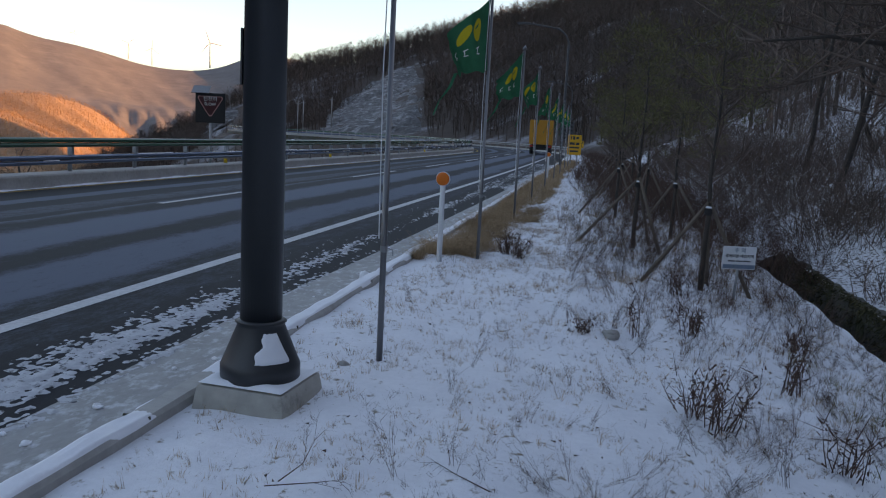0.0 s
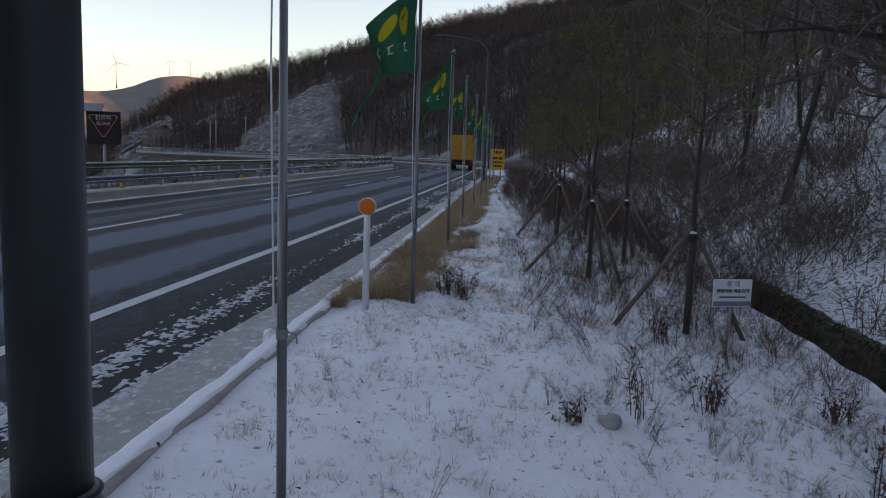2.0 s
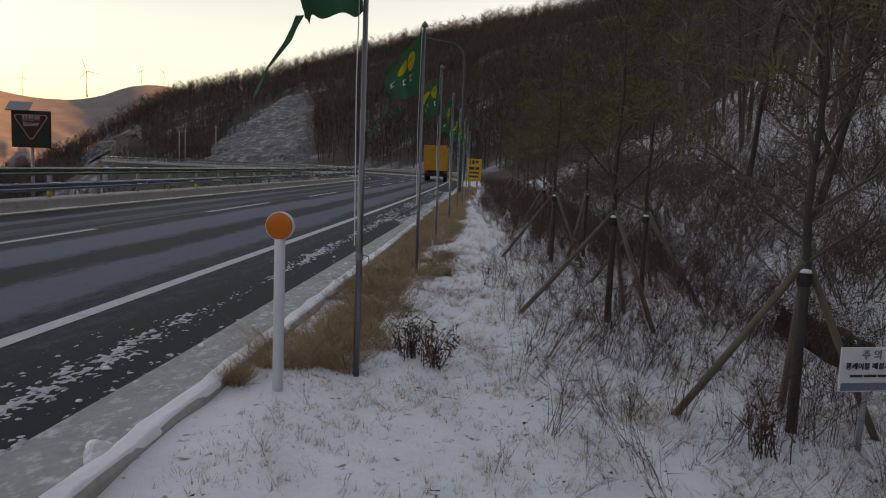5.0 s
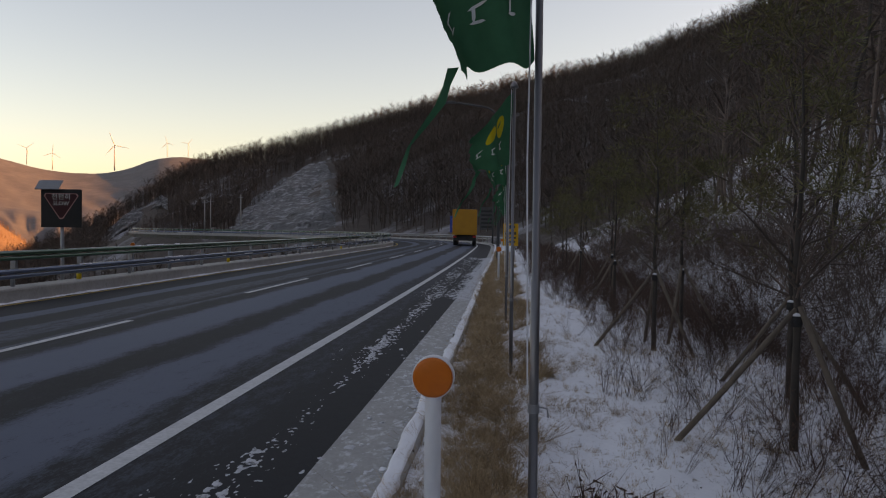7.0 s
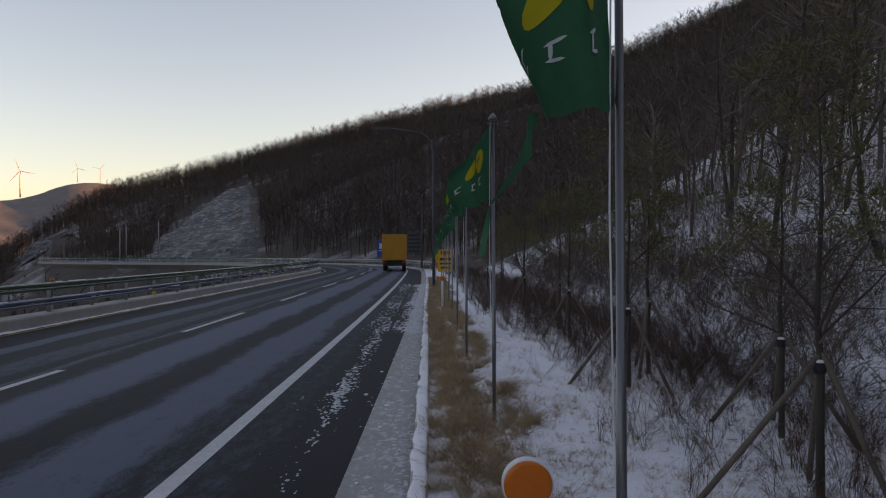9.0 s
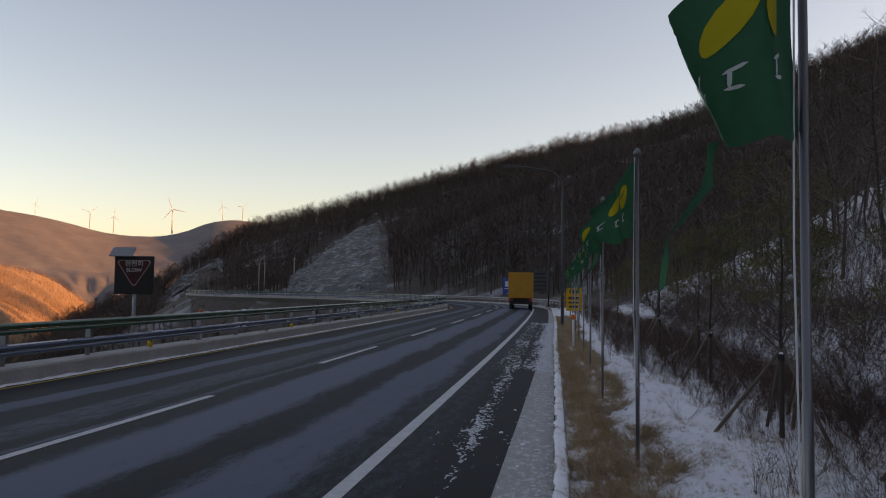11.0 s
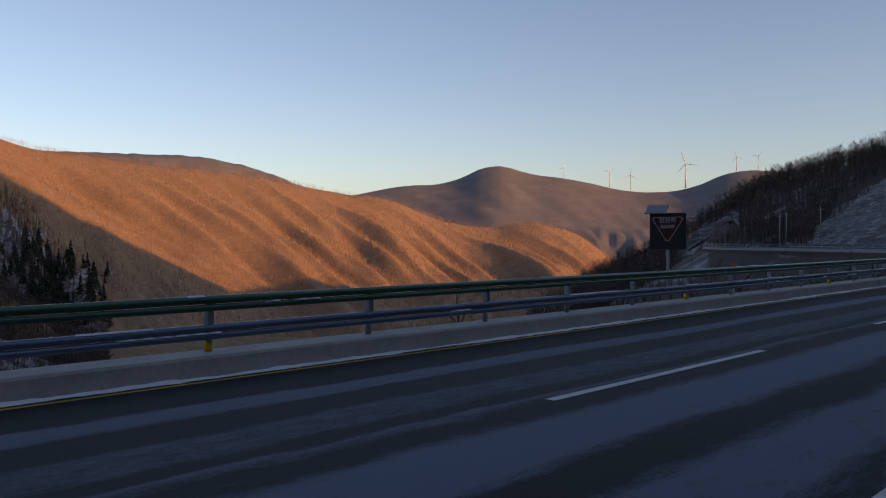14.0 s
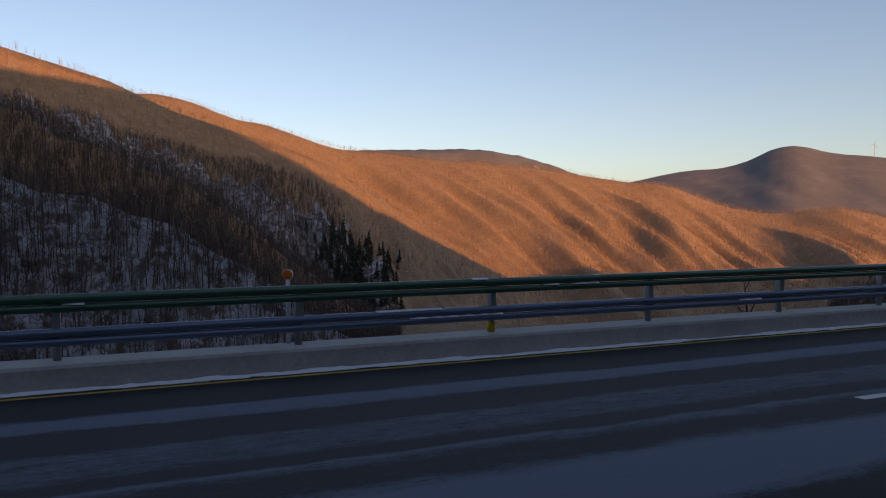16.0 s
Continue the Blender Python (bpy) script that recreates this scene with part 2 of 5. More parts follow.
# ---- mesh helpers ----
class Geo:
    """Vertices and faces gathered piece by piece."""

    def __init__(self):
        self.v, self.f = [], []

    def add(self, v, f):
        n = len(self.v)
        self.v += [tuple(map(float, p)) for p in v]
        self.f += [tuple(i + n for i in q) for q in f]
        return self

    def tube(self, pts, radii, n=8, cap=True):
        pts = [Vector(p) for p in pts]
        radii = [radii] * len(pts) if isinstance(radii, (int, float)) else radii
        rings, up = [], None
        for i, p in enumerate(pts):
            d = (pts[min(i + 1, len(pts) - 1)] - pts[max(i - 1, 0)]).normalized()
            up = up or (Vector((0, 1, 0)) if abs(d.z) > 0.9 else Vector((0, 0, 1)))
            a = d.cross(up).normalized()
            up = a.cross(d).normalized()
            rings.append([p + (a * math.cos(k * 2 * math.pi / n) + up * math.sin(k * 2 * math.pi / n)) * radii[i] for k in range(n)])
        f = [(i * n + k, i * n + (k + 1) % n, (i + 1) * n + (k + 1) % n, (i + 1) * n + k) for i in range(len(pts) - 1) for k in range(n)]
        if cap:
            f += [tuple(range(n))[::-1], tuple((len(pts) - 1) * n + k for k in range(n))]
        return self.add([q for r in rings for q in r], f)

    def box(self, x0, x1, y0, y1, z0, z1, bev=0.0, taper=0.0):
        b, t = bev, taper
        if not b:
            v = [(x0, y0, z0), (x1, y0, z0), (x1, y1, z0), (x0, y1, z0), (x0 + t, y0 + t, z1), (x1 - t, y0 + t, z1), (x1 - t, y1 - t, z1), (x0 + t, y1 - t, z1)]
            return self.add(v, [(3, 2, 1, 0), (4, 5, 6, 7), (0, 1, 5, 4), (1, 2, 6, 5), (2, 3, 7, 6), (3, 0, 4, 7)])
        bm = bmesh.new()
        g = Geo().box(x0, x1, y0, y1, z0, z1, 0, t)
        vs = [bm.verts.new(p) for p in g.v]
        for q in g.f:
            bm.faces.new([vs[i] for i in q])
        bmesh.ops.bevel(bm, geom=bm.edges[:], offset=b, segments=2, affect="EDGES", profile=0.7)
        bm.verts.index_update()
        self.add([p.co for p in bm.verts], [[p.index for p in q.verts] for q in bm.faces])
        bm.free()
        return self

    def turn(self, m):
        self.v = [tuple(m @ Vector(p)) for p in self.v]
        return self


def mesh_of(name, g, material, smooth=False):
    me = bpy.data.meshes.new(name)
    me.from_pydata(g.v, [], g.f)
    me.materials.append(material)
    if smooth:
        me.polygons.foreach_set("use_smooth", [True] * len(me.polygons))
    me.update()
    return me


def raw_mesh(name, v, tris, material, smooth=False):
    """A mesh from arrays of vertices and triangles."""
    me = bpy.data.meshes.new(name)
    v, tris = np.asarray(v, dtype=np.float32), np.asarray(tris, dtype=np.int32)
    me.vertices.add(len(v))
    me.vertices.foreach_set("co", v.ravel())
    me.loops.add(tris.size)
    me.loops.foreach_set("vertex_index", tris.ravel())
    me.polygons.add(len(tris))
    me.polygons.foreach_set("loop_start", np.arange(0, tris.size, 3, dtype=np.int32))
    me.polygons.foreach_set("loop_total", np.full(len(tris), 3, dtype=np.int32))
    me.materials.append(material)
    me.update(calc_edges=True)
    if smooth:
        me.polygons.foreach_set("use_smooth", np.ones(len(tris), dtype=bool))
    return me


def part(name, g, material, parent=None, label="", smooth=False):
    ob = new(name, g if isinstance(g, bpy.types.Mesh) else mesh_of(name, g, material, smooth))
    ob.parent = parent
    return tagged(ob, label)


def thing(name, loc, label, category, group="", rz=0.0):
    e = new(name)
    e.empty_display_size = 0.2
    e.matrix_world = pose(*loc, 0, 0, rz)
    return tagged(e, label, category, group)


def setting(name, g, material, smooth=False, label="", category=""):
    return tagged(part(name, g, material, None, "", smooth), label, category, kind="structure")


RNG = np.random.default_rng(7)


def stems(p0, p1, p2, r):
    """Tapered three-sided stems through p0 and p1 to a point at p2, as arrays."""
    p0, p1, p2, r = (np.asarray(a, dtype=float) for a in (p0, p1, p2, r))
    d = p2 - p0
    d /= np.linalg.norm(d, axis=1, keepdims=True) + 1e-9
    ref = np.where(np.abs(d[:, 2:3]) > 0.9, [[0.0, 1.0, 0.0]], [[0.0, 0.0, 1.0]])
    a = np.cross(d, ref)
    a /= np.linalg.norm(a, axis=1, keepdims=True) + 1e-9
    b = np.cross(d, a)
    vs = []
    for p, k in ((p0, 1.0), (p1, 0.7)):
        for ang in (0, 2.094, 4.189):
            vs.append(p + (a * math.cos(ang) + b * math.sin(ang)) * (r * k)[:, None])
    vs.append(p2)
    v = np.stack(vs, axis=1).reshape(-1, 3)
    base = np.array([(0, 1, 4), (0, 4, 3), (1, 2, 5), (1, 5, 4), (2, 0, 3), (2, 3, 5), (3, 4, 6), (4, 5, 6), (5, 3, 6)])
    t = (np.arange(len(p0))[:, None, None] * 7 + base[None]).reshape(-1, 3)
    return v, t


def slivers(p0, p1, w):
    """One thin triangle for each twig."""
    p0, p1, w = (np.asarray(a, dtype=float) for a in (p0, p1, w))
    d = p1 - p0
    side = np.cross(d, RNG.normal(size=d.shape))
    side /= np.linalg.norm(side, axis=1, keepdims=True) + 1e-9
    v = np.stack([p0 - side * w[:, None], p0 + side * w[:, None], p1], axis=1).reshape(-1, 3)
    return v, np.arange(len(v)).reshape(-1, 3)


def join(*vt):
    vs, ts, n = [], [], 0
    for v, t in vt:
        vs.append(v)
        ts.append(t + n)
        n += len(v)
    return np.concatenate(vs), np.concatenate(ts)


def scatter(protos, pos, size, lean=0.0):
    """Copies of the prototypes at the places, turned and scaled, in one pair of arrays."""
    out = []
    pick = RNG.integers(0, len(protos), len(pos))
    for k, (v, t) in enumerate(protos):
        idx = np.where(pick == k)[0]
        if not len(idx):
            continue
        a = RNG.uniform(0, 2 * np.pi, len(idx))
        c, s = np.cos(a)[:, None], np.sin(a)[:, None]
        x, y, z = v[None, :, 0], v[None, :, 1], v[None, :, 2]
        lx, ly = RNG.normal(0, lean, (len(idx), 1)), RNG.normal(0, lean, (len(idx), 1))
        sc = size[idx][:, None]
        w = np.stack([(c * x - s * y + lx * z) * sc + pos[idx, 0:1], (s * x + c * y + ly * z) * sc + pos[idx, 1:2], z * sc + pos[idx, 2:3]], axis=2)
        out.append((w.reshape(-1, 3), (np.arange(len(idx))[:, None, None] * len(v) + t[None]).reshape(-1, 3)))
    return join(*out)


def stuff(name, vt, material, label, category):
    return tagged(new(name, raw_mesh(name, *vt, material)), label, category, kind="stuff")


def waves(x, y, seed, scale, n=5):
    """Smooth unevenness of about unit size."""
    g = np.random.default_rng(seed)
    o = np.zeros_like(np.asarray(x, dtype=float))
    for i in range(n):
        k, a, ph = (1.0 + 0.75 * i) / scale, g.uniform(0, 2 * np.pi), g.uniform(0, 2 * np.pi)
        o = o + np.sin((x * np.cos(a) + y * np.sin(a)) * k * 2 * np.pi + ph) / (1 + 0.6 * i)
    return o / 1.8
# ---- the line of the road ----
def road_line():
    """Stations every metre: place and heading of the right edge line; a long left bend, then a right one."""
    pts, x, y, th = [], 0.0, 0.0, 0.0
    for s in range(0, 262):
        pts.append((x, y, th))
        k = 0.0 if s < 15 else 0.00044 if s < 85 else 1 / 95 if s < 190 else -1 / 60
        th += k
        x, y = x - math.sin(th), y + math.cos(th)
    return [(0.0, float(s), 0.0) for s in range(-120, 0)] + pts


LINE = np.array(road_line())
S0 = -120


def at(s, u, z=0.0):
    """The place s metres along the road and u metres to the right of its edge line."""
    i = min(max(s - S0, 0), len(LINE) - 1.001)
    k = int(i)
    x, y, th = LINE[k] + (LINE[k + 1] - LINE[k]) * (i - k)
    return (x + math.cos(th) * u, y + math.sin(th) * u, z)


def beside(x, y):
    """Signed distance to the right of the road's middle, for arrays."""
    mx, my = LINE[::2, 0] - 4.3 * np.cos(LINE[::2, 2]), LINE[::2, 1] - 4.3 * np.sin(LINE[::2, 2])
    th = LINE[::2, 2]
    out = np.empty(x.size)
    xf, yf = x.ravel(), y.ravel()
    for a in range(0, x.size, 20000):
        dx, dy = xf[a:a + 20000, None] - mx[None], yf[a:a + 20000, None] - my[None]
        d2 = dx * dx + dy * dy
        k = d2.argmin(axis=1)
        i = np.arange(len(k))
        side = dx[i, k] * np.cos(th[k]) + dy[i, k] * np.sin(th[k])
        out[a:a + 20000] = np.sqrt(d2[i, k]) * np.sign(side)
    return out.reshape(x.shape)


# ---- hills: each a crest line (degrees left of the road, degrees above the eye) at a distance ----
EYE = (2.0, 9.2, 1.85)


def table(az, pairs):
    a, b = np.array(pairs, dtype=float).T
    k = np.argsort(a)
    return sum(np.interp(az + o, a[k], b[k]) for o in (-1.2, -0.4, 0.4, 1.2)) / 4


RIDGES = [  # crest elevation, crest distance, width of the near side, of the far side, fold height
    ([(14, 3), (20, 4.6), (23, 4.9), (25.4, 5.1), (28.8, 3.6), (32.5, 3.6), (36.8, 4.7), (40.2, 5.1), (42.4, 6.1), (44, 5.2), (46.2, 4.3), (49.1, 4.3), (53.5, 3.4), (60, 2), (75, 0)], [(0, 1900), (90, 1900)], 1000, 900, 2.5),
    ([(50, 1), (56, 4), (60, 5.6), (64, 6.35), (70, 6.45), (74, 6.3), (78, 6.4), (84, 5), (95, 3)], [(0, 1350), (100, 1350)], 500, 500, 10),
    ([(30, -6), (33, -2), (36, 0.5), (38, 1.1), (40, 1.35), (43, 0.9), (47, 1.7), (50.2, 3.2), (53.5, 3.4), (57.7, 4.35), (61, 4.8), (66, 5.3), (74, 6.1), (79, 7.6), (81, 8.1), (85, 9.4), (90, 9.9), (97, 10.6), (120, 10), (150, 4)], [(30, 950), (60, 900), (90, 820), (150, 700)], 560, 300, 8),
    ([(58, -7), (61.5, -3.4), (66.7, -0.5), (70.2, 1.9), (74.4, 4.4), (76, 5.4), (80, 6.8), (84, 8.2), (90, 10.3), (96.7, 12.3), (110, 14), (140, 8)], [(58, 480), (75, 540), (97, 560), (140, 500)], 330, 160, 4),
    ([(72, -7), (74.4, -4.6), (78.6, -1.4), (82.5, 2), (85.9, 4), (91.7, 6.3), (96.7, 8.6), (110, 11), (140, 5)], [(72, 300), (97, 340), (140, 330)], 170, 90, 2),
    ([(74, -8), (79, -3.9), (82.5, -1.4), (88, 1.6), (96.7, 4), (110, 6), (140, 2)], [(74, 190), (97, 210), (140, 210)], 110, 70, 1.5),
]
# right of about -30 the crest is unseen, raised to shade road and left hills
FRONT_EL = [(50, -11), (46, -9), (42, -7), (38, -4.6), (36.3, -3.7), (32, -1.8), (28.8, 0.0), (25.4, 2.5), (23.2, 3.7), (16.9, 5.4), (9.2, 7.7), (1.8, 9.6), (-7.9, 11.2), (-16, 14.0), (-21, 15.5), (-27, 18), (-34, 27), (-42, 37), (-52, 40), (-64, 41), (-110, 38), (-150, 34), (-180, 26)]
FRONT_R = [(42, 330), (36, 350), (23, 410), (9, 390), (-8, 320), (-21, 260), (-34, 285), (-42, 325), (-52, 335), (-64, 330), (-110, 330), (-180, 330)]
VALLEY = -75.0


def polar(x, y):
    dx, dy = x - EYE[0], y - EYE[1]
    return np.degrees(np.arctan2(-dx, dy)), np.hypot(dx, dy)


def height(x, y):
    """The ground's height for arrays of places (the road's own bed aside)."""
    az, r = polar(x, y)
    d = beside(x, y)
    z = np.where(d < 0, np.maximum(-0.9 - 0.62 * np.maximum(-d - 6.3, 0), VALLEY + 5 * waves(x, y, 3, 260)), -0.45)
    for i, (el, dist, w, w2, fold) in enumerate(RIDGES):
        R = table(az, dist)
        zc = EYE[2] + R * np.tan(np.radians(table(az, el)))
        t = np.where(r < R, 1 - (R - r) / w, 1 - (r - R) / w2)
        t = np.clip(t, 0, 1)
        shape = np.where(r < R, t ** 1.15, t ** 0.8)
        f = waves(az * (R / 57.3) + 0.5 * (R - r), r * 0.16, 20 + i, w * 0.19, 8) * fold * np.clip(4.5 * t * (1 - t), 0.03, 1)
        h = VALLEY + (zc - VALLEY) * shape + f * (t > 0)
        z = np.where((d < -14) & (np.abs(az) > 8), np.maximum(z, h), z)
    # the long wooded hill that the road skirts; its unseen right part is a shadow caster
    R = table(az, FRONT_R)
    zc = EYE[2] + R * np.tan(np.radians(table(az, FRONT_EL)))
    cx, cy = EYE[0] - R * np.sin(np.radians(az)), EYE[1] + R * np.cos(np.radians(az))
    foot = 11.9
    D = np.maximum(np.abs(beside(cx, cy)), 60)
    t = np.clip((d - foot) / (D - foot), 0, 1.25)
    rise = np.where(r > R, 1 - 0.25 * np.clip((r - R) / 150, 0, 4), np.clip(t, 0, 1) ** np.interp(az, [-55, -20], [1.24, 0.97]))
    h = -0.3 + zc * rise + waves(x, y, 9, 60) * np.clip((d - 25) / 60, 0, 1) * 1.6 * np.clip((R - r) / 60, 0.1, 1)
    arm = (d < -20) & (r > 200) & (az > 5) & (az < 50)
    back = -45 + (zc + 45) * np.clip((r - 190) / (R - 190), 0, 1) ** 0.7
    h = np.where(arm, np.where(r > R, zc - 0.3 * (r - R), back), h)
    return np.where((d > foot) | arm, np.maximum(z, h), z)


def grid_mesh(name, X, Y, Z, material, mats=None, index=None):
    n, m = X.shape
    v = np.stack([X, Y, Z], axis=2).reshape(-1, 3)
    i = np.arange(n * m).reshape(n, m)
    a, b, c, e = i[:-1, :-1].ravel(), i[1:, :-1].ravel(), i[1:, 1:].ravel(), i[:-1, 1:].ravel()
    t = np.concatenate([np.stack([a, b, c], 1), np.stack([a, c, e], 1)])
    me = raw_mesh(name, v, t, material, True)
    if mats:
        for x in mats:
            me.materials.append(x)
        cen = v[t].mean(axis=1)
        me.polygons.foreach_set("material_index", index(cen).astype(np.int32))
    return me


azs = np.radians(np.concatenate([np.arange(-180, -45, 2.5), np.arange(-45, 105, 0.3), np.arange(105, 180.1, 2.5)]))
rs = np.concatenate([np.geomspace(6, 60, 36)[:-1], np.geomspace(60, 1000, 120)[:-1], np.geomspace(1000, 4600, 40)])
AZ, RR = np.meshgrid(azs, rs, indexing="ij")
GX, GY = EYE[0] - RR * np.sin(AZ), EYE[1] + RR * np.cos(AZ)
GZ = height(GX, GY)
near = np.clip(np.minimum(np.minimum(GX - 1.0, 58 - GX), np.minimum(GY + 40, 88 - GY)) / 3, 0, 1)
GZ = GZ - 1.6 * near


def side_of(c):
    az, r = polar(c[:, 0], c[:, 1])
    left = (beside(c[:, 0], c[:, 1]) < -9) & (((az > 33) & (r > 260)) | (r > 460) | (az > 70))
    # tones follow the light: sunhill where lit, snowwood on the shaded slope below
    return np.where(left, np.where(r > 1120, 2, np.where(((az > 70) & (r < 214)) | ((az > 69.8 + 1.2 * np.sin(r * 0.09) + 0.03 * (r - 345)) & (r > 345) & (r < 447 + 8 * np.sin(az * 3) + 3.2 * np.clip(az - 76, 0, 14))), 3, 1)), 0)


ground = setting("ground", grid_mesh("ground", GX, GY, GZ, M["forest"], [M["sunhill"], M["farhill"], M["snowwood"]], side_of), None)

# ---- road ----
def strip(us, zs, s_list, shift=None):
    """A ribbon along the road with the given cross-section; texture coordinates in metres."""
    g, uvs = Geo(), []
    for s in s_list:
        o = shift(s) if shift else 0.0
        g.v += [at(s, u + o, z) for u, z in zip(us, zs)]
        uvs += [(u, s) for u in us]
    n = len(us)
    g.f = [(i * n + k, i * n + k + 1, (i + 1) * n + k + 1, (i + 1) * n + k) for i in range(len(s_list) - 1) for k in range(n - 1)]
    return g, uvs


STATIONS = list(range(-60, 90, 2)) + list(range(90, 258, 3))
U, Z = [-9.0, -8.57, -6.0, -3.55, -1.8, 0.0, 1.36], [-0.17, -0.15, -0.02, 0.11, 0.056, 0.0, -0.045]
g, uvs = strip(U, Z, STATIONS)
road = setting("road", g, M["road"], True)
lay = road.data.uv_layers.new(name="UVMap")
vi = np.empty(len(road.data.loops), dtype=np.int32)
road.data.loops.foreach_get("vertex_index", vi)
lay.data.foreach_set("uv", np.array(uvs, dtype=np.float32)[vi].ravel())


def road_z(u):
    return float(np.interp(u, U, Z))


def stripe(name, u, w, s0, s1, material, lift=0.004):
    n = max(2, int((s1 - s0) / 2.5) + 1)
    us = [u - w / 2, u + w / 2]
    g, _ = strip(us, [road_z(a) + lift for a in us], [s0 + (s1 - s0) * i / (n - 1) for i in range(n)])
    return setting(name, g, material)


stripe("edge_line", 0.0, 0.16, -60, 250, M["paint"])
stripe("median_line", -8.57, 0.13, -60, 250, M["yellow_paint"])
for k in range(0, 17):
    stripe("lane_dash", -3.55, 0.13, 15.7 + 11.05 * k, 21.2 + 11.05 * k, M["paint"])


def kerb_shift(s):
    return -0.0115 * min(max(s - 6, 0), 30)


g, _ = strip([1.34, 1.7, 2.06], [-0.043, -0.05, -0.055], STATIONS, lambda s: kerb_shift(s))
setting("gutter", g, M["gutter"])
g, _ = strip([2.05, 2.06, 2.075, 2.185, 2.2, 2.21], [-0.2, 0.10, 0.125, 0.125, 0.10, -0.2], STATIONS, kerb_shift)
kerb = setting("kerb", g, M["concrete"])
g, _ = strip([-9.0, -9.01, -9.04, -9.72, -9.74, -9.75], [-0.3, 0.11, 0.15, 0.15, 0.11, -0.25], STATIONS)
setting("median_kerb", g, M["concrete"])
g, _ = strip([-9.75, -9.9, -10.1], [-0.24, -1.2, -3.0], STATIONS)
setting("retaining_wall", g, M["ditch"])

# joints between the kerb's lengths
for k in range(0, 16):
    s = 4.4 + 2.0 * k
    gj = Geo()
    for u0, u1, z0, z1 in ((2.047, 2.2, -0.06, 0.1245),):
        a, b = at(s, u0 + kerb_shift(s)), at(s + 0.012, u1 + kerb_shift(s))
        gj.box(min(a[0], b[0]), max(a[0], b[0]), a[1], b[1], z0, z1)
    part("joint", gj, M["ditch"], kerb)


def blanket(name, rows, cols, place, material, label):
    """An uneven sheet of snow: place(i, j) in 0..1 gives a point."""
    g = Geo()
    g.v = [place(i / rows, j / cols) for i in range(rows + 1) for j in range(cols + 1)]
    g.f = [(i * (cols + 1) + j, i * (cols + 1) + j + 1, (i + 1) * (cols + 1) + j + 1, (i + 1) * (cols + 1) + j) for i in range(rows) for j in range(cols)]
    ob = tagged(part(name, g, material, None, "", True), label, "snow", kind="stuff")
    return ob


def kerb_snow(i, j):
    s = -8 + 98 * i
    q = noise.noise((s * 1.7, 0, 3.1)), noise.noise((s * 5.1, 4, 1.0))
    wl, wr = 2.055 + 0.035 * q[0] + 0.03 * q[1], 2.195 + 0.02 * noise.noise((s * 2.3, 9, 0))
    thick = 0.020 + 0.016 * noise.noise((s * 2.9, 7, 0)) + 0.012 * q[1] + 0.010 * noise.noise((s * 9, j * 5, 2))
    thick -= 0.05 * max(0, 1 - abs(s - 6.8) / 0.5)
    if s > 19:
        thick *= 0.55 + 0.6 * noise.noise((s * 1.1, 2, 5))
    edge = (0.0, 0.75, 1.0, 0.9, 1.0, 0.85, 0.9, 0.7, 0.0)[round(j * 8)]
    x, y, _ = at(s, wl + (wr - wl) * j + kerb_shift(s))
    return (x, y, 0.122 + max(thick, -0.01) * edge - (0.02 if edge == 0 else 0))


blanket("kerb_snow", 1400, 8, kerb_snow, M["snow"], "thin uneven white snow lying along the kerb top")


def crust(u, s):
    """How thickly the ploughed snow lies u metres from the edge line."""
    near_ = max(0, 1 - abs(u - 0.98) / 0.42) * 0.72 + max(0, 1 - abs(u - 1.38) / 0.14) * 0.42 - max(0, 1 - abs(u - 1.21) / 0.035) * 0.5 - 0.10 - (0.22 if u > 1.45 else 0.0)
    mid_ = max(0, 1 - abs(u - 1.02) / 0.30) * 0.52 - max(0, 1 - abs(u - 1.25) / 0.05) * 0.6 - 0.16 + (0.04 if u > 1.32 else 0.0)
    far_ = 0.32 - 1.2 * max(0, 0.75 - u) - max(0, 1 - abs(u - 1.25) / 0.05) * 0.35
    a, b = min(max((s - 11) / 2.5, 0), 1), min(max((s - 27) / 1.5, 0), 1)
    return near_ * (1 - a) + (mid_ * (1 - b) + far_ * b) * a


def gutter_snow(i, j):
    s, u = -3 + 58 * i ** 1.25, 0.50 + 1.53 * j
    x, y, _ = at(s, u + kerb_shift(s))
    b = noise.noise((s * 0.33, u * 1.4, 2.0)) * 0.25 + noise.noise((s * 2.1, u * 8, 0)) * 0.26 + noise.noise((s * 7.5, u * 17, 5)) * 0.42 + noise.noise((s * 17, u * 30, 8)) * 0.62
    return (x, y, road_z(min(u, 1.36)) - 0.012 + min(max(b + crust(u, s), -0.4), 0.8) * 0.040)


blanket("gutter_snow", 2600, 64, gutter_snow, M["dirty_snow"], "broken crusts of ploughed snow along the gutter")


def median_snow(i, j):
    s = -20 + 110 * i
    x, y, _ = at(s, -8.995 + 0.29 * j)
    b = 0.5 * noise.noise((s * 0.5, 1, 0)) + 0.5 * noise.noise((s * 2.5, j * 3, 4)) + 0.35 * noise.noise((s * 7, j * 5, 4)) + 0.55
    return (x, y, -0.165 + 0.055 * max(-0.3, b - 1.3 * abs(j - 0.25)))


blanket("median_snow", 700, 6, median_snow, M["snow"], "narrow strip of snow at the foot of the median kerb")

# ---- verge, ditch and near slope ----
def verge_z(x, y):
    base = np.interp(x, [2.1, 2.6, 4.2, 5.6, 7.0], [0.06, 0.09, 0.10, -0.01, -0.22])
    return base + 0.018 * waves(x, y, 5, 1.3) + 0.02 * waves(x, y, 6, 4.5)


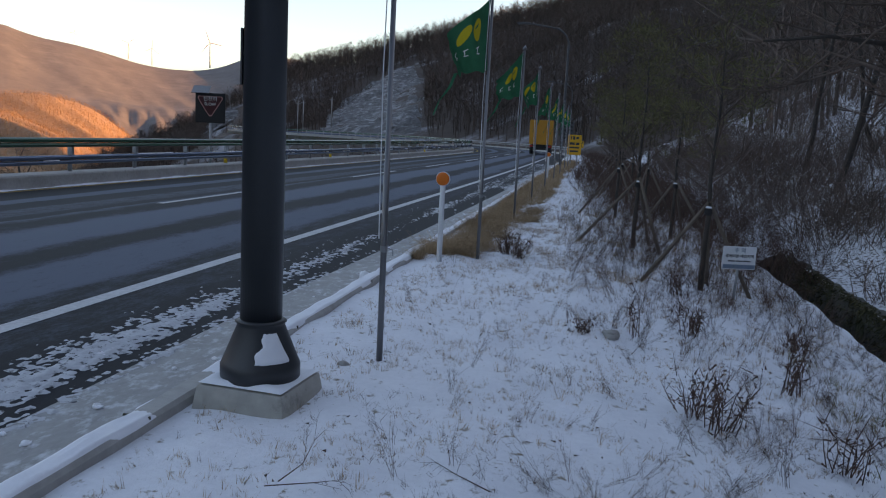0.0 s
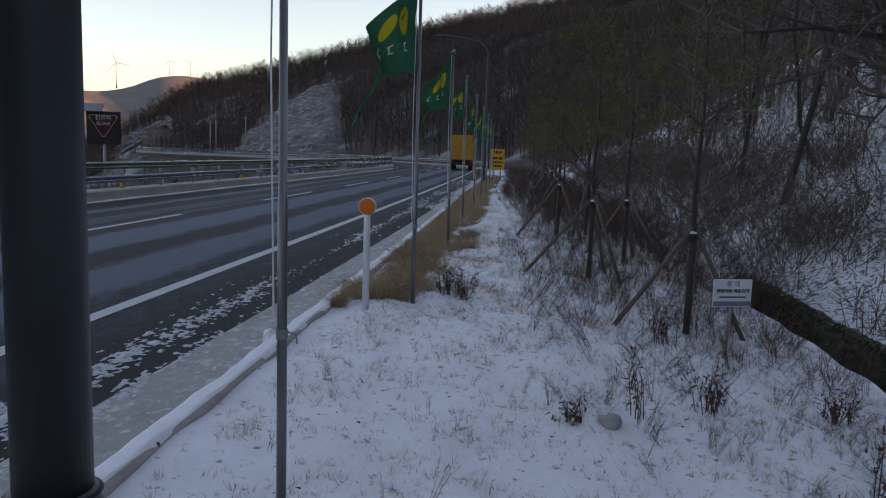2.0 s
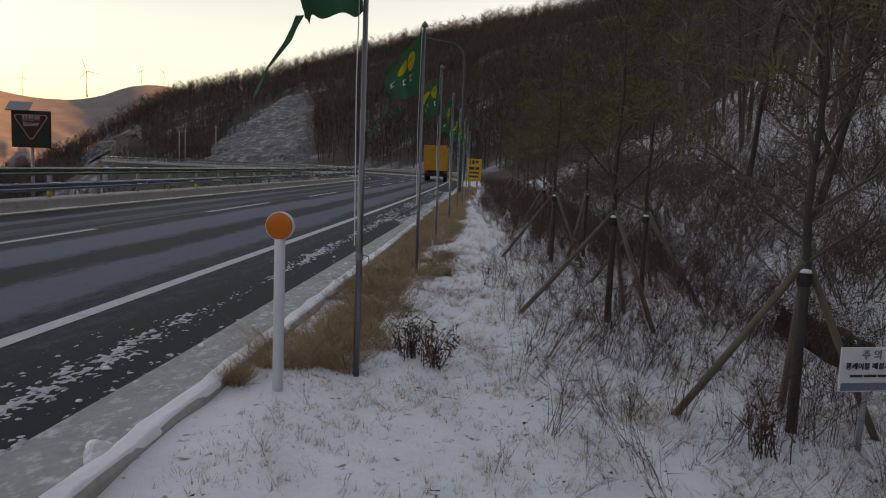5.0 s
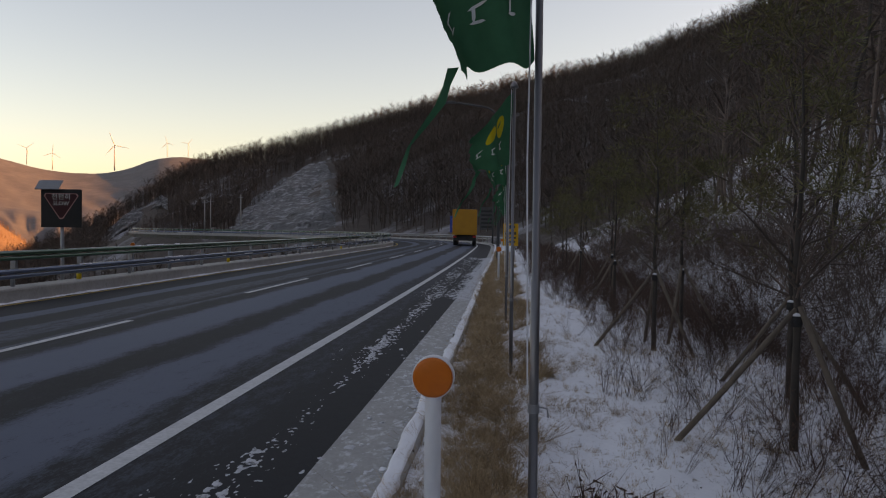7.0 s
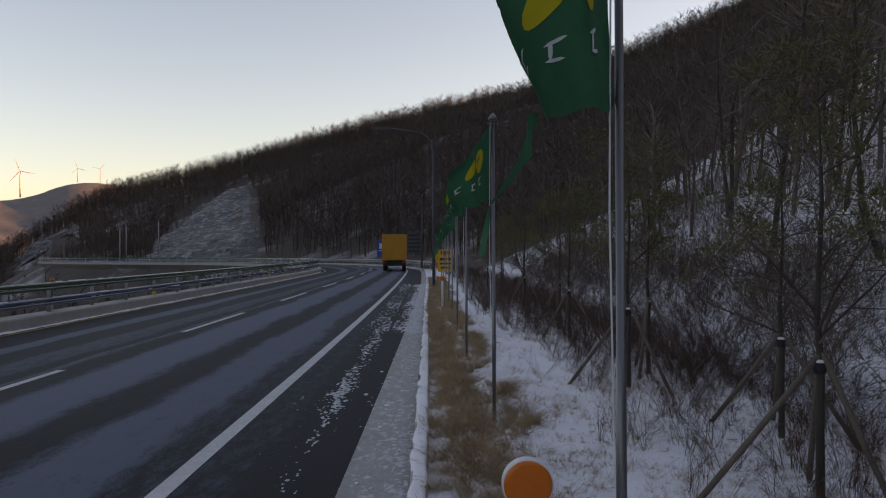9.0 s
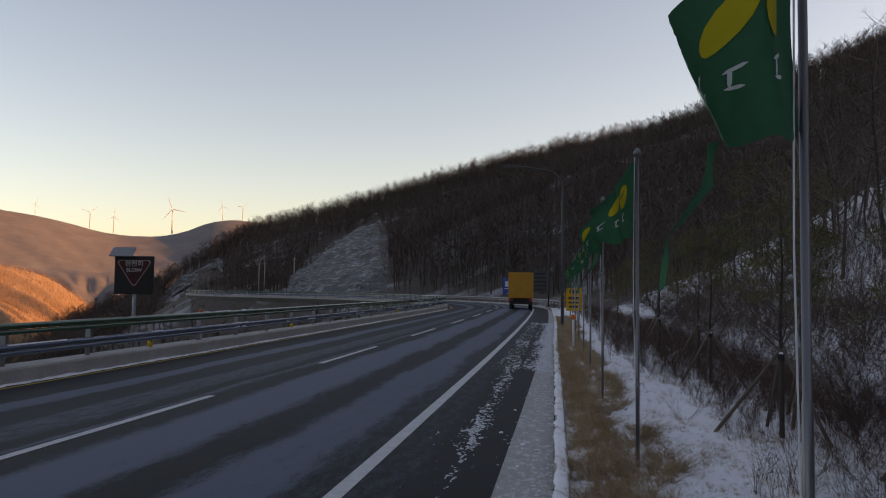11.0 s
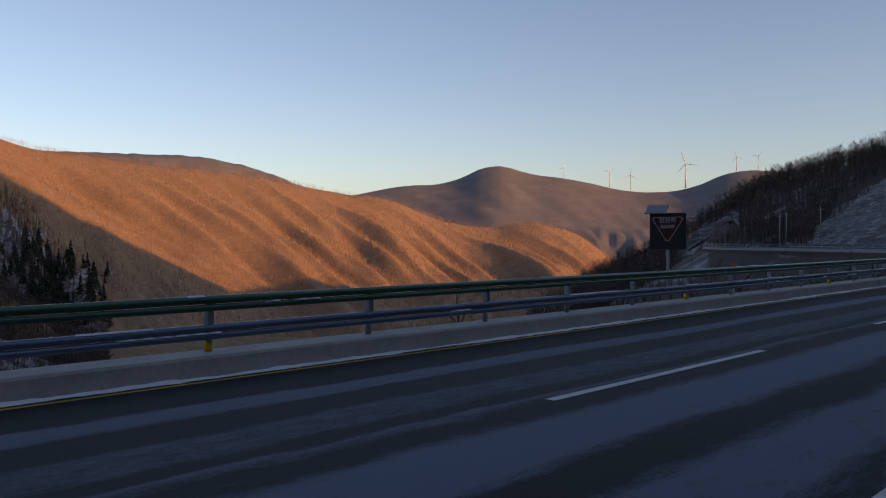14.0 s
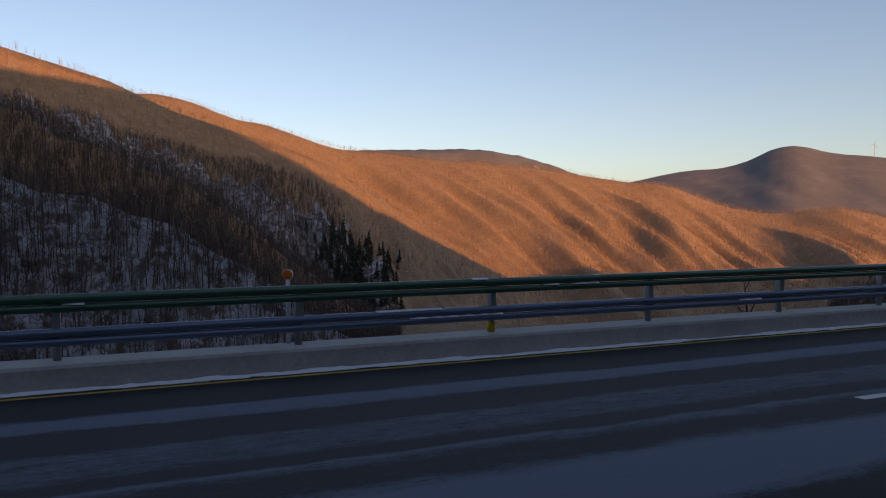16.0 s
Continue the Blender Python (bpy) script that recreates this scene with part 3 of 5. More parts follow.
ys = np.concatenate([np.arange(-14, 24, 0.1), np.arange(24, 92, 0.5)])
vx = np.linspace(0, 1, 60)
YY, VX = np.meshgrid(ys, vx, indexing="ij")
left = np.array([at(s, 2.195 + kerb_shift(s))[0] for s in ys])
right = np.array([at(s, 7.0 + 0.85 * min(max((s - 16.5) / 2.0, 0), 1) + 0.05 * noise.noise((s * 1.6, 3, 0)) + 0.03 * noise.noise((s * 5, 1, 0)))[0] for s in ys])
XX = left[:, None] + (right - left)[:, None] * VX
off = np.array([at(s, 0)[0] for s in ys])[:, None]
setting("verge", grid_mesh("verge", XX, YY, verge_z(XX - off, YY), M["verge"]), None)

sy, sx = np.concatenate([np.arange(-14, 40, 0.3), np.arange(40, 92, 0.8)]), np.concatenate([np.arange(0, 8, 0.2), np.arange(8, 54, 0.8)])
SY, SXX = np.meshgrid(sy, sx, indexing="ij")
SX = np.array([at(s, 7.69)[0] for s in sy])[:, None] + SXX


def slope_z(x, y):
    d = np.clip((x - 7.6) / 2, 0, 1)
    return np.maximum(height(x, y), -0.24) + 0.05 * d * waves(x, y, 11, 1.6) + 0.12 * d * waves(x, y, 12, 5)


setting("slope", grid_mesh("slope", SX, SY, slope_z(SX, SY), M["slope"]), None)

g, _ = strip([6.86, 6.88, 7.0, 7.0], [-0.5, -0.27, -0.28, -1.0], list(range(-14, 20, 2)))
ditch = setting("ditch_wall_near", g, M["ditch"])
dg = Geo()
dn = 260
for i in range(dn + 1):
    s = -14 + 32.6 * i / dn
    w = 0.06 * noise.noise((s * 1.3, 0, 0)) + 0.04 * noise.noise((s * 4.3, 2, 0)) + 0.03 * noise.noise((s * 9, 5, 0))
    dg.v += [at(s, 7.0, -0.98), at(s, 7.66 + w, -0.95), at(s, 7.68 + w * 1.4, -0.55), at(s, 7.69 + w, -0.24 + w * 0.8), at(s, 7.78 + w * 0.5, -0.20 + w), at(s, 7.9, -0.30)]
dg.f = [(i * 6 + k, i * 6 + k + 1, (i + 1) * 6 + k + 1, (i + 1) * 6 + k) for i in range(dn) for k in range(5)]
setting("ditch_wall_far", dg, M["ditch"])

# ---- cut rock on the front hill ----
def rock_patch(name, a0, a1, tops, drop, label):
    na, ns = 90, 60
    A = np.linspace(a0, a1, na)
    top = np.interp(A, *np.array(sorted(tops)).T)
    g = Geo()
    rr = np.linspace(120, 420, 500)
    for a_, te in zip(A, top):
        a = a_ + 0.45 * noise.noise((a_ * 0.7, 5, 0))
        x, y = EYE[0] - rr * math.sin(math.radians(a)), EYE[1] + rr * math.cos(math.radians(a))
        h = height(x, y)
        el = np.degrees(np.arctan2(h - EYE[2], rr))
        el = np.maximum.accumulate(el + np.arange(500) * 1e-6)
        lo = te - drop if drop else -0.35
        for j in range(ns + 1):
            q = j / ns
            e = lo + (te + 0.12 * noise.noise((a * 3, 1, 0)) - lo) * q
            r = float(np.interp(e, el, rr))
            edge = min(q, 1 - q, (a_ - a0) / (a1 - a0), 1 - (a_ - a0) / (a1 - a0)) * 8
            a = a_ + 0.40 * noise.noise((q * 4.5, te, 2)) + 0.15 * noise.noise((q * 14, 1, 2))
            r -= min(edge, 1) * (2.4 + 1.6 * noise.noise((a * 1.2, q * 6, 0)) + 1.1 * noise.noise((a * 4.5, q * 19, 3)) + 0.7 * noise.noise((a * 11, q * 40, 6)) + 2.2 * ((q * 6 + 0.25 * noise.noise((a * 0.8, 0, 1))) % 1.0)) - 0.3
            g.v.append((EYE[0] - r * math.sin(math.radians(a)), EYE[1] + r * math.cos(math.radians(a)), EYE[2] + r * math.tan(math.radians(e))))
    g.f = [(i * (ns + 1) + j, (i + 1) * (ns + 1) + j, (i + 1) * (ns + 1) + j + 1, i * (ns + 1) + j + 1) for i in range(na - 1) for j in range(ns)]
    return setting(name, g, M["rock"], False, label, "rock face")


rock_patch("rock_face", 13.0, 20.8, [(20.8, -0.1), (19.2, 2.1), (17.3, 3.5), (16.4, 3.7), (15.2, 4.6), (13.9, 4.9), (13.5, 3.6), (13.0, 1.2)], 0, "grey terraced rock cutting dusted with snow")
rock_patch("rock_face", 25.1, 29.0, [(25.1, 1.9), (25.5, 2.15), (27, 1.2), (29.0, -0.2)], 0.9, "small pale rock cutting dusted with snow")
# ---- guardrails ----
def guardrail(s_list, u, zbase, tubes, label, snow=True, disc_at=()):
    e = thing("guardrail", at(s_list[0], u, 0), label, "guardrail", "guardrails along the road")
    ox, oy, _ = e.matrix_world.translation
    s0, s1 = s_list[0] - 1.2, s_list[-1] + 1.2
    run = [s0 + (s1 - s0) * i / 90 for i in range(91)]
    loc = lambda s, uu, z: (at(s, uu)[0] - ox, at(s, uu)[1] - oy, z)
    for z, r, material in tubes:
        rail = part("rail_tube", Geo().tube([loc(s, u + 0.12, z) for s in run], r, 10), M[material], e, "", True)
        if snow:
            gs = Geo()
            for i in range(400):
                s = s0 + (s1 - s0) * i / 400
                if noise.noise((s * 0.35, z * 9, 2)) + 0.3 * noise.noise((s * 2, z, 5)) > 0.45:
                    a, b = loc(s, u + 0.095, z + r * 0.97), loc(s + (s1 - s0) / 400, u + 0.145, z + r * 0.97)
                    n = len(gs.v)
                    for (px, py, pz) in (a, b):
                        gs.v += [(px - 0.02, py, pz - 0.012), (px + 0.02, py, pz + 0.014), (px + 0.06, py, pz - 0.012)]
                    gs.f += [(n, n + 1, n + 4, n + 3), (n + 1, n + 2, n + 5, n + 4)]
            if gs.v:
                part("snow_line", gs, M["snow"], rail, "thin line of snow on the tube")["kind"] = "stuff"
    top = tubes[0][0]
    for i, s in enumerate(s_list):
        p = part("post", Geo().tube([loc(s, u, zbase - 0.3), loc(s, u, top + 0.02), loc(s, u, top + 0.05)], [0.055, 0.055, 0.03], 12), M["galv"], e, "", True)
        part("bracket", Geo().box(*sorted((loc(s, u, 0)[0], loc(s, u + 0.1, 0)[0])), loc(s, u, 0)[1] - 0.05, loc(s, u, 0)[1] + 0.05, tubes[-1][0] - 0.02, top), M["galv"], p)
    return e


near_posts = [21.0 - 3.2 * k for k in range(12, 0, -1)] + [21.0 + 2.9 * k for k in range(0, 24)]
RAILS = [(0.972, 0.067, "green_rail"), (0.848, 0.056, "green_rail"), (0.525, 0.065, "blue_rail"), (0.405, 0.056, "blue_rail")]
guardrail(near_posts, -9.47, 0.15, RAILS, "two-beam steel guardrail, green above blue, on a concrete kerb")
guardrail([91 + 3 * k for k in range(0, 50)], -9.47, 0.15, RAILS, "far two-beam steel guardrail round the far bend", False)
guardrail([84 + 3 * k for k in range(0, 40)], 2.5, 0.0, [(0.75, 0.10, "galv"), (0.50, 0.08, "galv")], "pale steel guardrail on the outside of the bend", False)
for s, name in ((14.6, "near"), (29.7, "mid"), (41.3, "far"), (64.5, "last")):
    e = thing("marker_band", at(s, -9.47, 0.152), "yellow painted band round a guardrail post foot", "marker", "yellow bands on the rail posts")
    part("band", Geo().tube([(0, 0, 0), (0, 0, 0.16)], 0.065, 12), M["yellow_foot"], e, "", True)


# ---- delineators ----
def delineator(x, y, z, h, label, rz=0.0, r=0.085):
    e = thing("delineator_post", (x, y, z), label, "delineator", "orange roadside delineators", rz)
    part("post", Geo().tube([(0, 0, -0.05), (0, 0, h - r), (0, 0, h - r + 0.02)], [0.034, 0.033, 0.028], 14), M["white"], e, "white round post", True)
    ring = Geo().tube([(0, 0.022, h), (0, 0.02, h), (0, -0.02, h), (0, -0.022, h)], [r * 0.96, r, r, r * 0.96], 28)
    housing = part("housing", ring, M["white"], e, "", True)
    part("reflector", Geo().tube([(0, -0.0225, h), (0, -0.030, h), (0, -0.034, h)], [r * 0.95, r * 0.93, r * 0.80], 28), M["orange"], housing, "orange round reflector", True)
    part("reflector", Geo().tube([(0, 0.0225, h), (0, 0.030, h), (0, 0.034, h)], [r * 0.95, r * 0.93, r * 0.80], 28), M["orange"], housing, "orange round reflector", True)
    return e


delineator(2.48, 12.1, 0.08, 1.02, "white delineator post with a round orange reflector standing in snow")
delineator(2.25, 33.0, 0.05, 1.02, "white delineator post with a round orange reflector among dry grass")
delineator(1.9, 56.0, 0.0, 1.02, "small far white delineator post with orange reflector")
delineator(-9.68, 11.3, 0.15, 1.03, "delineator with orange reflector behind the guardrail", 60, 0.08)
delineator(-9.68, 33.0, 0.15, 0.90, "delineator with orange reflector behind the guardrail", 25, 0.08)

# ---- black lamp post in the verge ----
e = thing("lamp_post", (2.53, 6.98, 0.09), "tall black painted steel lamp post on a concrete footing", "lamp post", "", -4)
part("footing", Geo().box(-0.32, 0.32, -0.30, 0.30, -0.25, 0.115, 0.075, 0.05), M["footing"], e, "chipped concrete footing")
base = part("base_cone", Geo().tube([(0, 0, 0.125), (0, 0, 0.20), (0, 0, 0.22), (0, 0, 0.42), (0, 0, 0.44), (0, 0, 0.445), (0, 0, 0.46)], [0.225, 0.225, 0.215, 0.135, 0.135, 0.145, 0.125], 40), M["black"], e, "flared black base cover", True)
part("pole", Geo().tube([(0, 0, 0.4), (0, 0, 5.0), (0, 0, 9.0)], [0.118, 0.108, 0.09], 36), M["black"], e, "", True)
g = Geo()                                        # snow clinging to the cone
for i in range(13):
    for j in range(11):
        q, w = i / 12, j / 10
        a = math.radians(-40 + 50 * (w - 0.5) * (1.35 - 0.75 * q) + (1 - w) * 8 * noise.noise((q * 3.5, 0.4, 0.4)))
        rim = min(q, 1 - q, w, 1 - w) > 0
        rad = 0.213 + (0.137 - 0.213) * (0.08 + 0.8 * q) + (0.010 + 0.006 * noise.noise((q * 5, w * 5, 2)) if rim else -0.003)
        g.v.append((rad * math.cos(a), rad * math.sin(a), 0.235 + 0.165 * q + 0.006 * noise.noise((w * 6, 1, 0))))
g.f = [(i * 11 + j, i * 11 + j + 1, (i + 1) * 11 + j + 1, (i + 1) * 11 + j) for i in range(12) for j in range(10)]
part("snow_patch", g, M["snow"], base, "patch of snow stuck to the cone", True)
g = Geo()
for i in range(19):
    for j in range(19):
        x, y = -0.255 + 0.51 * i / 18, -0.235 + 0.47 * j / 18
        edge = 0 < i < 18 and 0 < j < 18
        g.v.append((x, y, 0.116 + (0.018 + 0.016 * noise.noise((x * 7, y * 7, 0)) if edge else 0)))
g.f = [(i * 19 + j, (i + 1) * 19 + j, (i + 1) * 19 + j + 1, i * 19 + j + 1) for i in range(18) for j in range(18)]
part("snow_cover", g, M["snow"], e, "snow on the footing", True)
part("hatch", Geo().box(-0.125, -0.112, -0.05, 0.05, 1.75, 2.05, 0.004), M["black"], e)


# ---- flag poles and flags ----
def flag_geo(width, depth, drop, seed, fold, lift=0.0, u0=0.0, u1=1.0, v0=0.0, v1=1.0, n=22, outline=None):
    """Cloth hung from a pole at the origin; u runs from the pole outwards, v from the top down."""
    def cloth(u, v):
        sag = drop * u ** 1.1 * (1 - 0.72 * v) - 0.05 * u * (1 - u)
        x = -width * u * (1 - 0.18 * v * u) + 0.02 * math.sin(v * 5 + seed)
        y = fold * (math.sin(u * 5.5 + v * 2.2 + seed) * u * 0.9 + 0.35 * math.sin(u * 11 + v * 4 + seed * 2) * u)
        return Vector((x, y, -depth * v - sag + 0.02 * math.sin(u * 9 + seed)))
    g = Geo()
    for i in range(n + 1):
        for j in range(n + 1):
            a, b = i / n, j / n
            if outline:
                u, v = outline(a, b)
            else:
                u, v = u0 + (u1 - u0) * a, v0 + (v1 - v0) * b
            p, du, dv = cloth(u, v), cloth(u + 0.01, v) - cloth(u, v), cloth(u, v + 0.01) - cloth(u, v)
            g.v.append(tuple(p + dv.cross(du).normalized() * lift))
    g.f = [(i * (n + 1) + j, (i + 1) * (n + 1) + j, (i + 1) * (n + 1) + j + 1, i * (n + 1) + j + 1) for i in range(n) for j in range(n)]
    return g


def leaf(cu, cv, a, b, tilt):
    def f(p, q):
        ang, rad = 2 * math.pi * p, q
        x, y = a * rad * math.cos(ang) * (1 - 0.15 * math.sin(ang)), b * rad * math.sin(ang)
        return cu + x * math.cos(tilt) - y * math.sin(tilt), cv + x * math.sin(tilt) + y * math.cos(tilt)
    return f


def ragged(a, b):
    """The cloth's outline, its outer edge torn."""
    return a * (1 - 0.10 * b + 0.02 * math.sin(b * 23) + 0.015 * math.sin(b * 57)), b * (1 + 0.03 * math.sin(a * 13))


def flagpole(x, y, z, top, seed, width, drop, fold, label, rz=0.0, lower=0.0, depth=0.78):
    p = thing("flagpole", (x, y, z), label, "flagpole", "row of steel flagpoles")
    part("pole", Geo().tube([(0, 0, -0.1), (0, 0, 1.35), (0, 0, 1.352), (0, 0, top - 0.03)], [0.0215, 0.0205, 0.0175, 0.0165], 16), M["steel"], p, "", True)
    part("finial", Geo().tube([(0, 0, top - 0.035), (0, 0, top - 0.03), (0, 0, top), (0, 0, top + 0.02), (0, 0, top + 0.05)], [0.018, 0.045, 0.042, 0.03, 0.004], 16), M["steel"], p, "domed cap", True)
    part("halyard", Geo().tube([(-0.03, -0.015, top - 0.05), (-0.045, -0.02, 1.9), (-0.03, -0.02, 0.85)], 0.004, 5), M["white"], p, "slack rope")
    part("clamp", Geo().tube([(0, 0, 0.76), (0, 0, 0.80)], 0.026, 12), M["galv"], p, "wire loops")
    part("hook", Geo().tube([(0.02, 0, 0.79), (0.06, 0.0, 0.78), (0.065, 0, 0.74)], 0.004, 5), M["galv"], p)
    f = thing("flag", (x - 0.03, y, z + top - 0.10 - lower), "weathered green cloth flag with a yellow leaf emblem", "flag", "green flags on the poles", rz)
    part("cloth", flag_geo(width, depth, drop, seed, fold, outline=ragged), M["green_flag"], f, "", True)
    em = []
    for lift in (0.004, -0.004):
        em.append(part("emblem", flag_geo(width, depth, drop, seed, fold, lift, outline=leaf(0.34, 0.33, 0.125, 0.19, 0.25), n=16), M["flag_yellow"], f, "yellow leaf", True))
        part("emblem", flag_geo(width, depth, drop, seed, fold, lift, outline=leaf(0.63, 0.36, 0.105, 0.17, -0.35), n=16), M["flag_yellow"], f, "yellow leaf", True)
        part("notch", flag_geo(width, depth, drop, seed, fold, lift * 2, outline=leaf(0.38, 0.27, 0.07, 0.022, 0.5), n=10), M["green_flag"], em[-1], "green leaf vein")
        for k, (cu, cv) in enumerate(((0.30, 0.66), (0.55, 0.68), (0.78, 0.66))):
            for a, b, tt, ou, ov in ((0.07, 0.012, 0.1, 0.0, -0.045), (0.065, 0.012, 1.5, 0.015, 0.0), (0.06, 0.011, -0.15, -0.01, 0.05)):
                part("letter_stroke", flag_geo(width, depth, drop, seed, fold, lift, outline=leaf(cu + ou, cv + ov, a * 0.8, b, tt + 0.2 * k), n=6), M["flag_white"], f, "white brush stroke")
    tail = [(-0.80 * width - 0.05 * k, 0.03 * math.sin(k * 1.4 + seed), 0.03 - depth - drop * 0.24 - 0.085 * k) for k in range(7)]
    gt = Geo()
    for k, q in enumerate(tail):
        w = 0.028 * (1 - k / 8)
        gt.v += [(q[0] - w, q[1], q[2]), (q[0] + w, q[1] + 0.02 * math.sin(k * 2), q[2] + 0.01)]
    gt.f = [(2 * k, 2 * k + 1, 2 * k + 3, 2 * k + 2) for k in range(6)]
    if width < 0.6:
        part("torn_strip", gt, M["green_flag"], f, "torn hanging strip", True)


flagpole(2.98, 7.87, 0.08, 3.28, 0.6, 0.62, 0.30, 0.10, "thin stainless steel flagpole standing in snow", 0, -0.02, 0.62)
flagpole(2.89, 12.51, 0.11, 3.30, 2.2, 0.50, 0.42, 0.15, "thin stainless steel flagpole standing beside a delineator", 38, 0.04, 0.84)
flagpole(2.755, 17.64, 0.13, 3.16, 1.1, 0.48, 0.50, 0.16, "thin stainless steel flagpole in dry grass", 30)
flagpole(2.63, 22.5, 0.10, 3.28, 3.0, 0.40, 0.55, 0.18, "thin stainless steel flagpole in dry grass", 40)
for k in range(5):
    s = 27.4 + 4.9 * k
    x, y, _ = at(s, 2.62 - 0.01 * k)
    flagpole(x, y, 0.08, 3.25, 0.9 * k + 0.3, 0.40, 0.55, 0.15, "far stainless steel flagpole in dry grass", 48 - 6 * k)


# ---- street lamps ----
def street_lamp(x, y, z, h, label):
    e = thing("street_lamp", (x, y, z), label, "street lamp", "street lamps along the road")
    curve = [(0, 0, 0), (0, 0, h * 0.5), (0, 0, h - 1.15)]
    curve += [(-0.95 * (1 - math.cos(a)), 0, h - 1.15 + 0.95 * math.sin(a)) for a in (0.3, 0.6, 0.9, 1.2, 1.42)]
    curve += [(-2.3, 0, h + 0.02)]
    part("pole", Geo().tube(curve, [0.085, 0.075, 0.06] + [0.045] * 6, 12), M["dark_galv"], e, "", True)
    part("head", Geo().box(-3.0, -2.25, -0.13, 0.13, h - 0.03, h + 0.08, 0.03), M["dark_galv"], e, "flat lamp head")
    part("foot", Geo().box(-0.2, 0.2, -0.2, 0.2, -0.5, 0.05, 0.02), M["concrete"], e)


street_lamp(1.85, 48.4, 0, 8.15, "curved-arm galvanised street lamp, unlit")
street_lamp(*at(93, 1.9), 8.2, "far curved-arm galvanised street lamp, unlit")


# ---- signs ----
def text(body, size, parent, loc, material, label=""):
    c = bpy.data.curves.new("lettering", "FONT")
    c.body, c.size, c.align_x, c.align_y, c.extrude = body, size, "CENTER", "CENTER", 0.003
    c.materials.append(M[material])
    ob = new("lettering", c)
    ob.parent = parent
    ob.matrix_local = pose(*loc, 90, 0, 0)
    return tagged(ob, label)


e = thing("slow_sign", (-10.97, 31.14, -0.6), "dark square warning sign with a red triangle and pale letters", "road sign", "", 14)
part("pole", Geo().tube([(0, 0.05, -1.0), (0, 0.05, 3.3)], 0.055, 14), M["galv"], e, "", True)
board = part("board", Geo().box(-0.58, 0.58, -0.04, 0.03, 2.20, 3.36, 0.02), M["sign_dark"], e, "dark square board")


def tri(r, y, thick):
    pts = [(-r, 0.5 * r), (r, 0.5 * r), (0, -1.06 * r)]
    out = []
    for i, p in enumerate(pts):
        for nb in (pts[i - 1], pts[(i + 1) % 3]):
            out.append((p[0] + (nb[0] - p[0]) * 0.09, p[1] + (nb[1] - p[1]) * 0.09))
    v = [(a, y, 2.96 + b) for a, b in out] + [(a, y - thick, 2.96 + b) for a, b in out]
    return Geo().add(v, [tuple(range(6)), tuple(range(11, 5, -1))] + [(k, (k + 1) % 6, 6 + (k + 1) % 6, 6 + k) for k in range(6)])


part("border", tri(0.545, -0.041, 0.006), M["sign_edge"], board, "thin pale red border")
part("triangle", tri(0.505, -0.044, 0.008), M["sign_red"], board, "dark red triangle")
text("천천히", 0.20, board, (0, -0.056, 3.12), "sign_text", "pale lettering")
text("SLOW", 0.165, board, (0, -0.056, 2.92), "sign_text", "pale lettering")
part("solar_panel", Geo().box(-0.70, -0.02, -0.25, 0.25, 3.47, 3.50, 0.008).turn(Matrix.Translation((0, 0, 3.48)) @ Matrix.Rotation(radians(35), 4, "X") @ Matrix.Translation((0, 0, -3.48))), M["solar"], e, "small grey solar panel")

e = thing("notice_sign", (5.93, 12.05, -0.12), "small white notice board on a thin grey post in snow", "sign", "", 14)
part("post", Geo().tube([(-0.02, 0.02, -0.2), (0.02, 0.02, 0.66)], 0.016, 10), M["galv"], e, "", True)
panel = part("panel", Geo().box(-0.19, 0.19, -0.012, 0.006, 0.42, 0.68, 0.01), M["white"], e, "white panel")
part("band", Geo().box(-0.183, 0.183, -0.0155, -0.0125, 0.43, 0.475), M["grey_blue"], panel, "grey-blue band")
text("주 의", 0.062, panel, (0, -0.0155, 0.635), "grey_blue", "grey lettering")
text("광케이블 매설지역", 0.043, panel, (0, -0.0155, 0.57), "ink", "dark lettering")
for k, (x0, x1) in enumerate(((-0.13, -0.05), (-0.04, 0.04), (0.05, 0.13))):
    part("print_bar", Geo().box(x0, x1, -0.0155, -0.0125, 0.508, 0.522), M["ink"], panel, "small illegible print")

e = thing("yellow_board", (2.46, 52.0, 0.0), "yellow roadside information board with dark print", "road sign")
part("post", Geo().tube([(-0.2, 0.04, -0.4), (-0.2, 0.04, 2.0)], 0.04, 10), M["galv"], e)
part("post", Geo().tube([(0.2, 0.04, -0.4), (0.2, 0.04, 2.0)], 0.04, 10), M["galv"], e)
face = part("board", Geo().box(-0.42, 0.42, -0.03, 0.02, 0.78, 2.02, 0.015), M["yellow"], e)
for x0, x1, z0, z1 in ((-0.25, -0.18, 1.72, 1.93), (-0.12, 0.02, 1.72, 1.93), (0.08, 0.25, 1.76, 1.90), (-0.30, 0.02, 1.40, 1.55), (0.08, 0.30, 1.40, 1.55), (-0.30, 0.30, 1.18, 1.28), (-0.26, 0.26, 0.95, 1.06)):
    part("print_bar", Geo().box(x0, x1, -0.034, -0.0305, z0, z1), M["ink"], face, "dark illegible print")

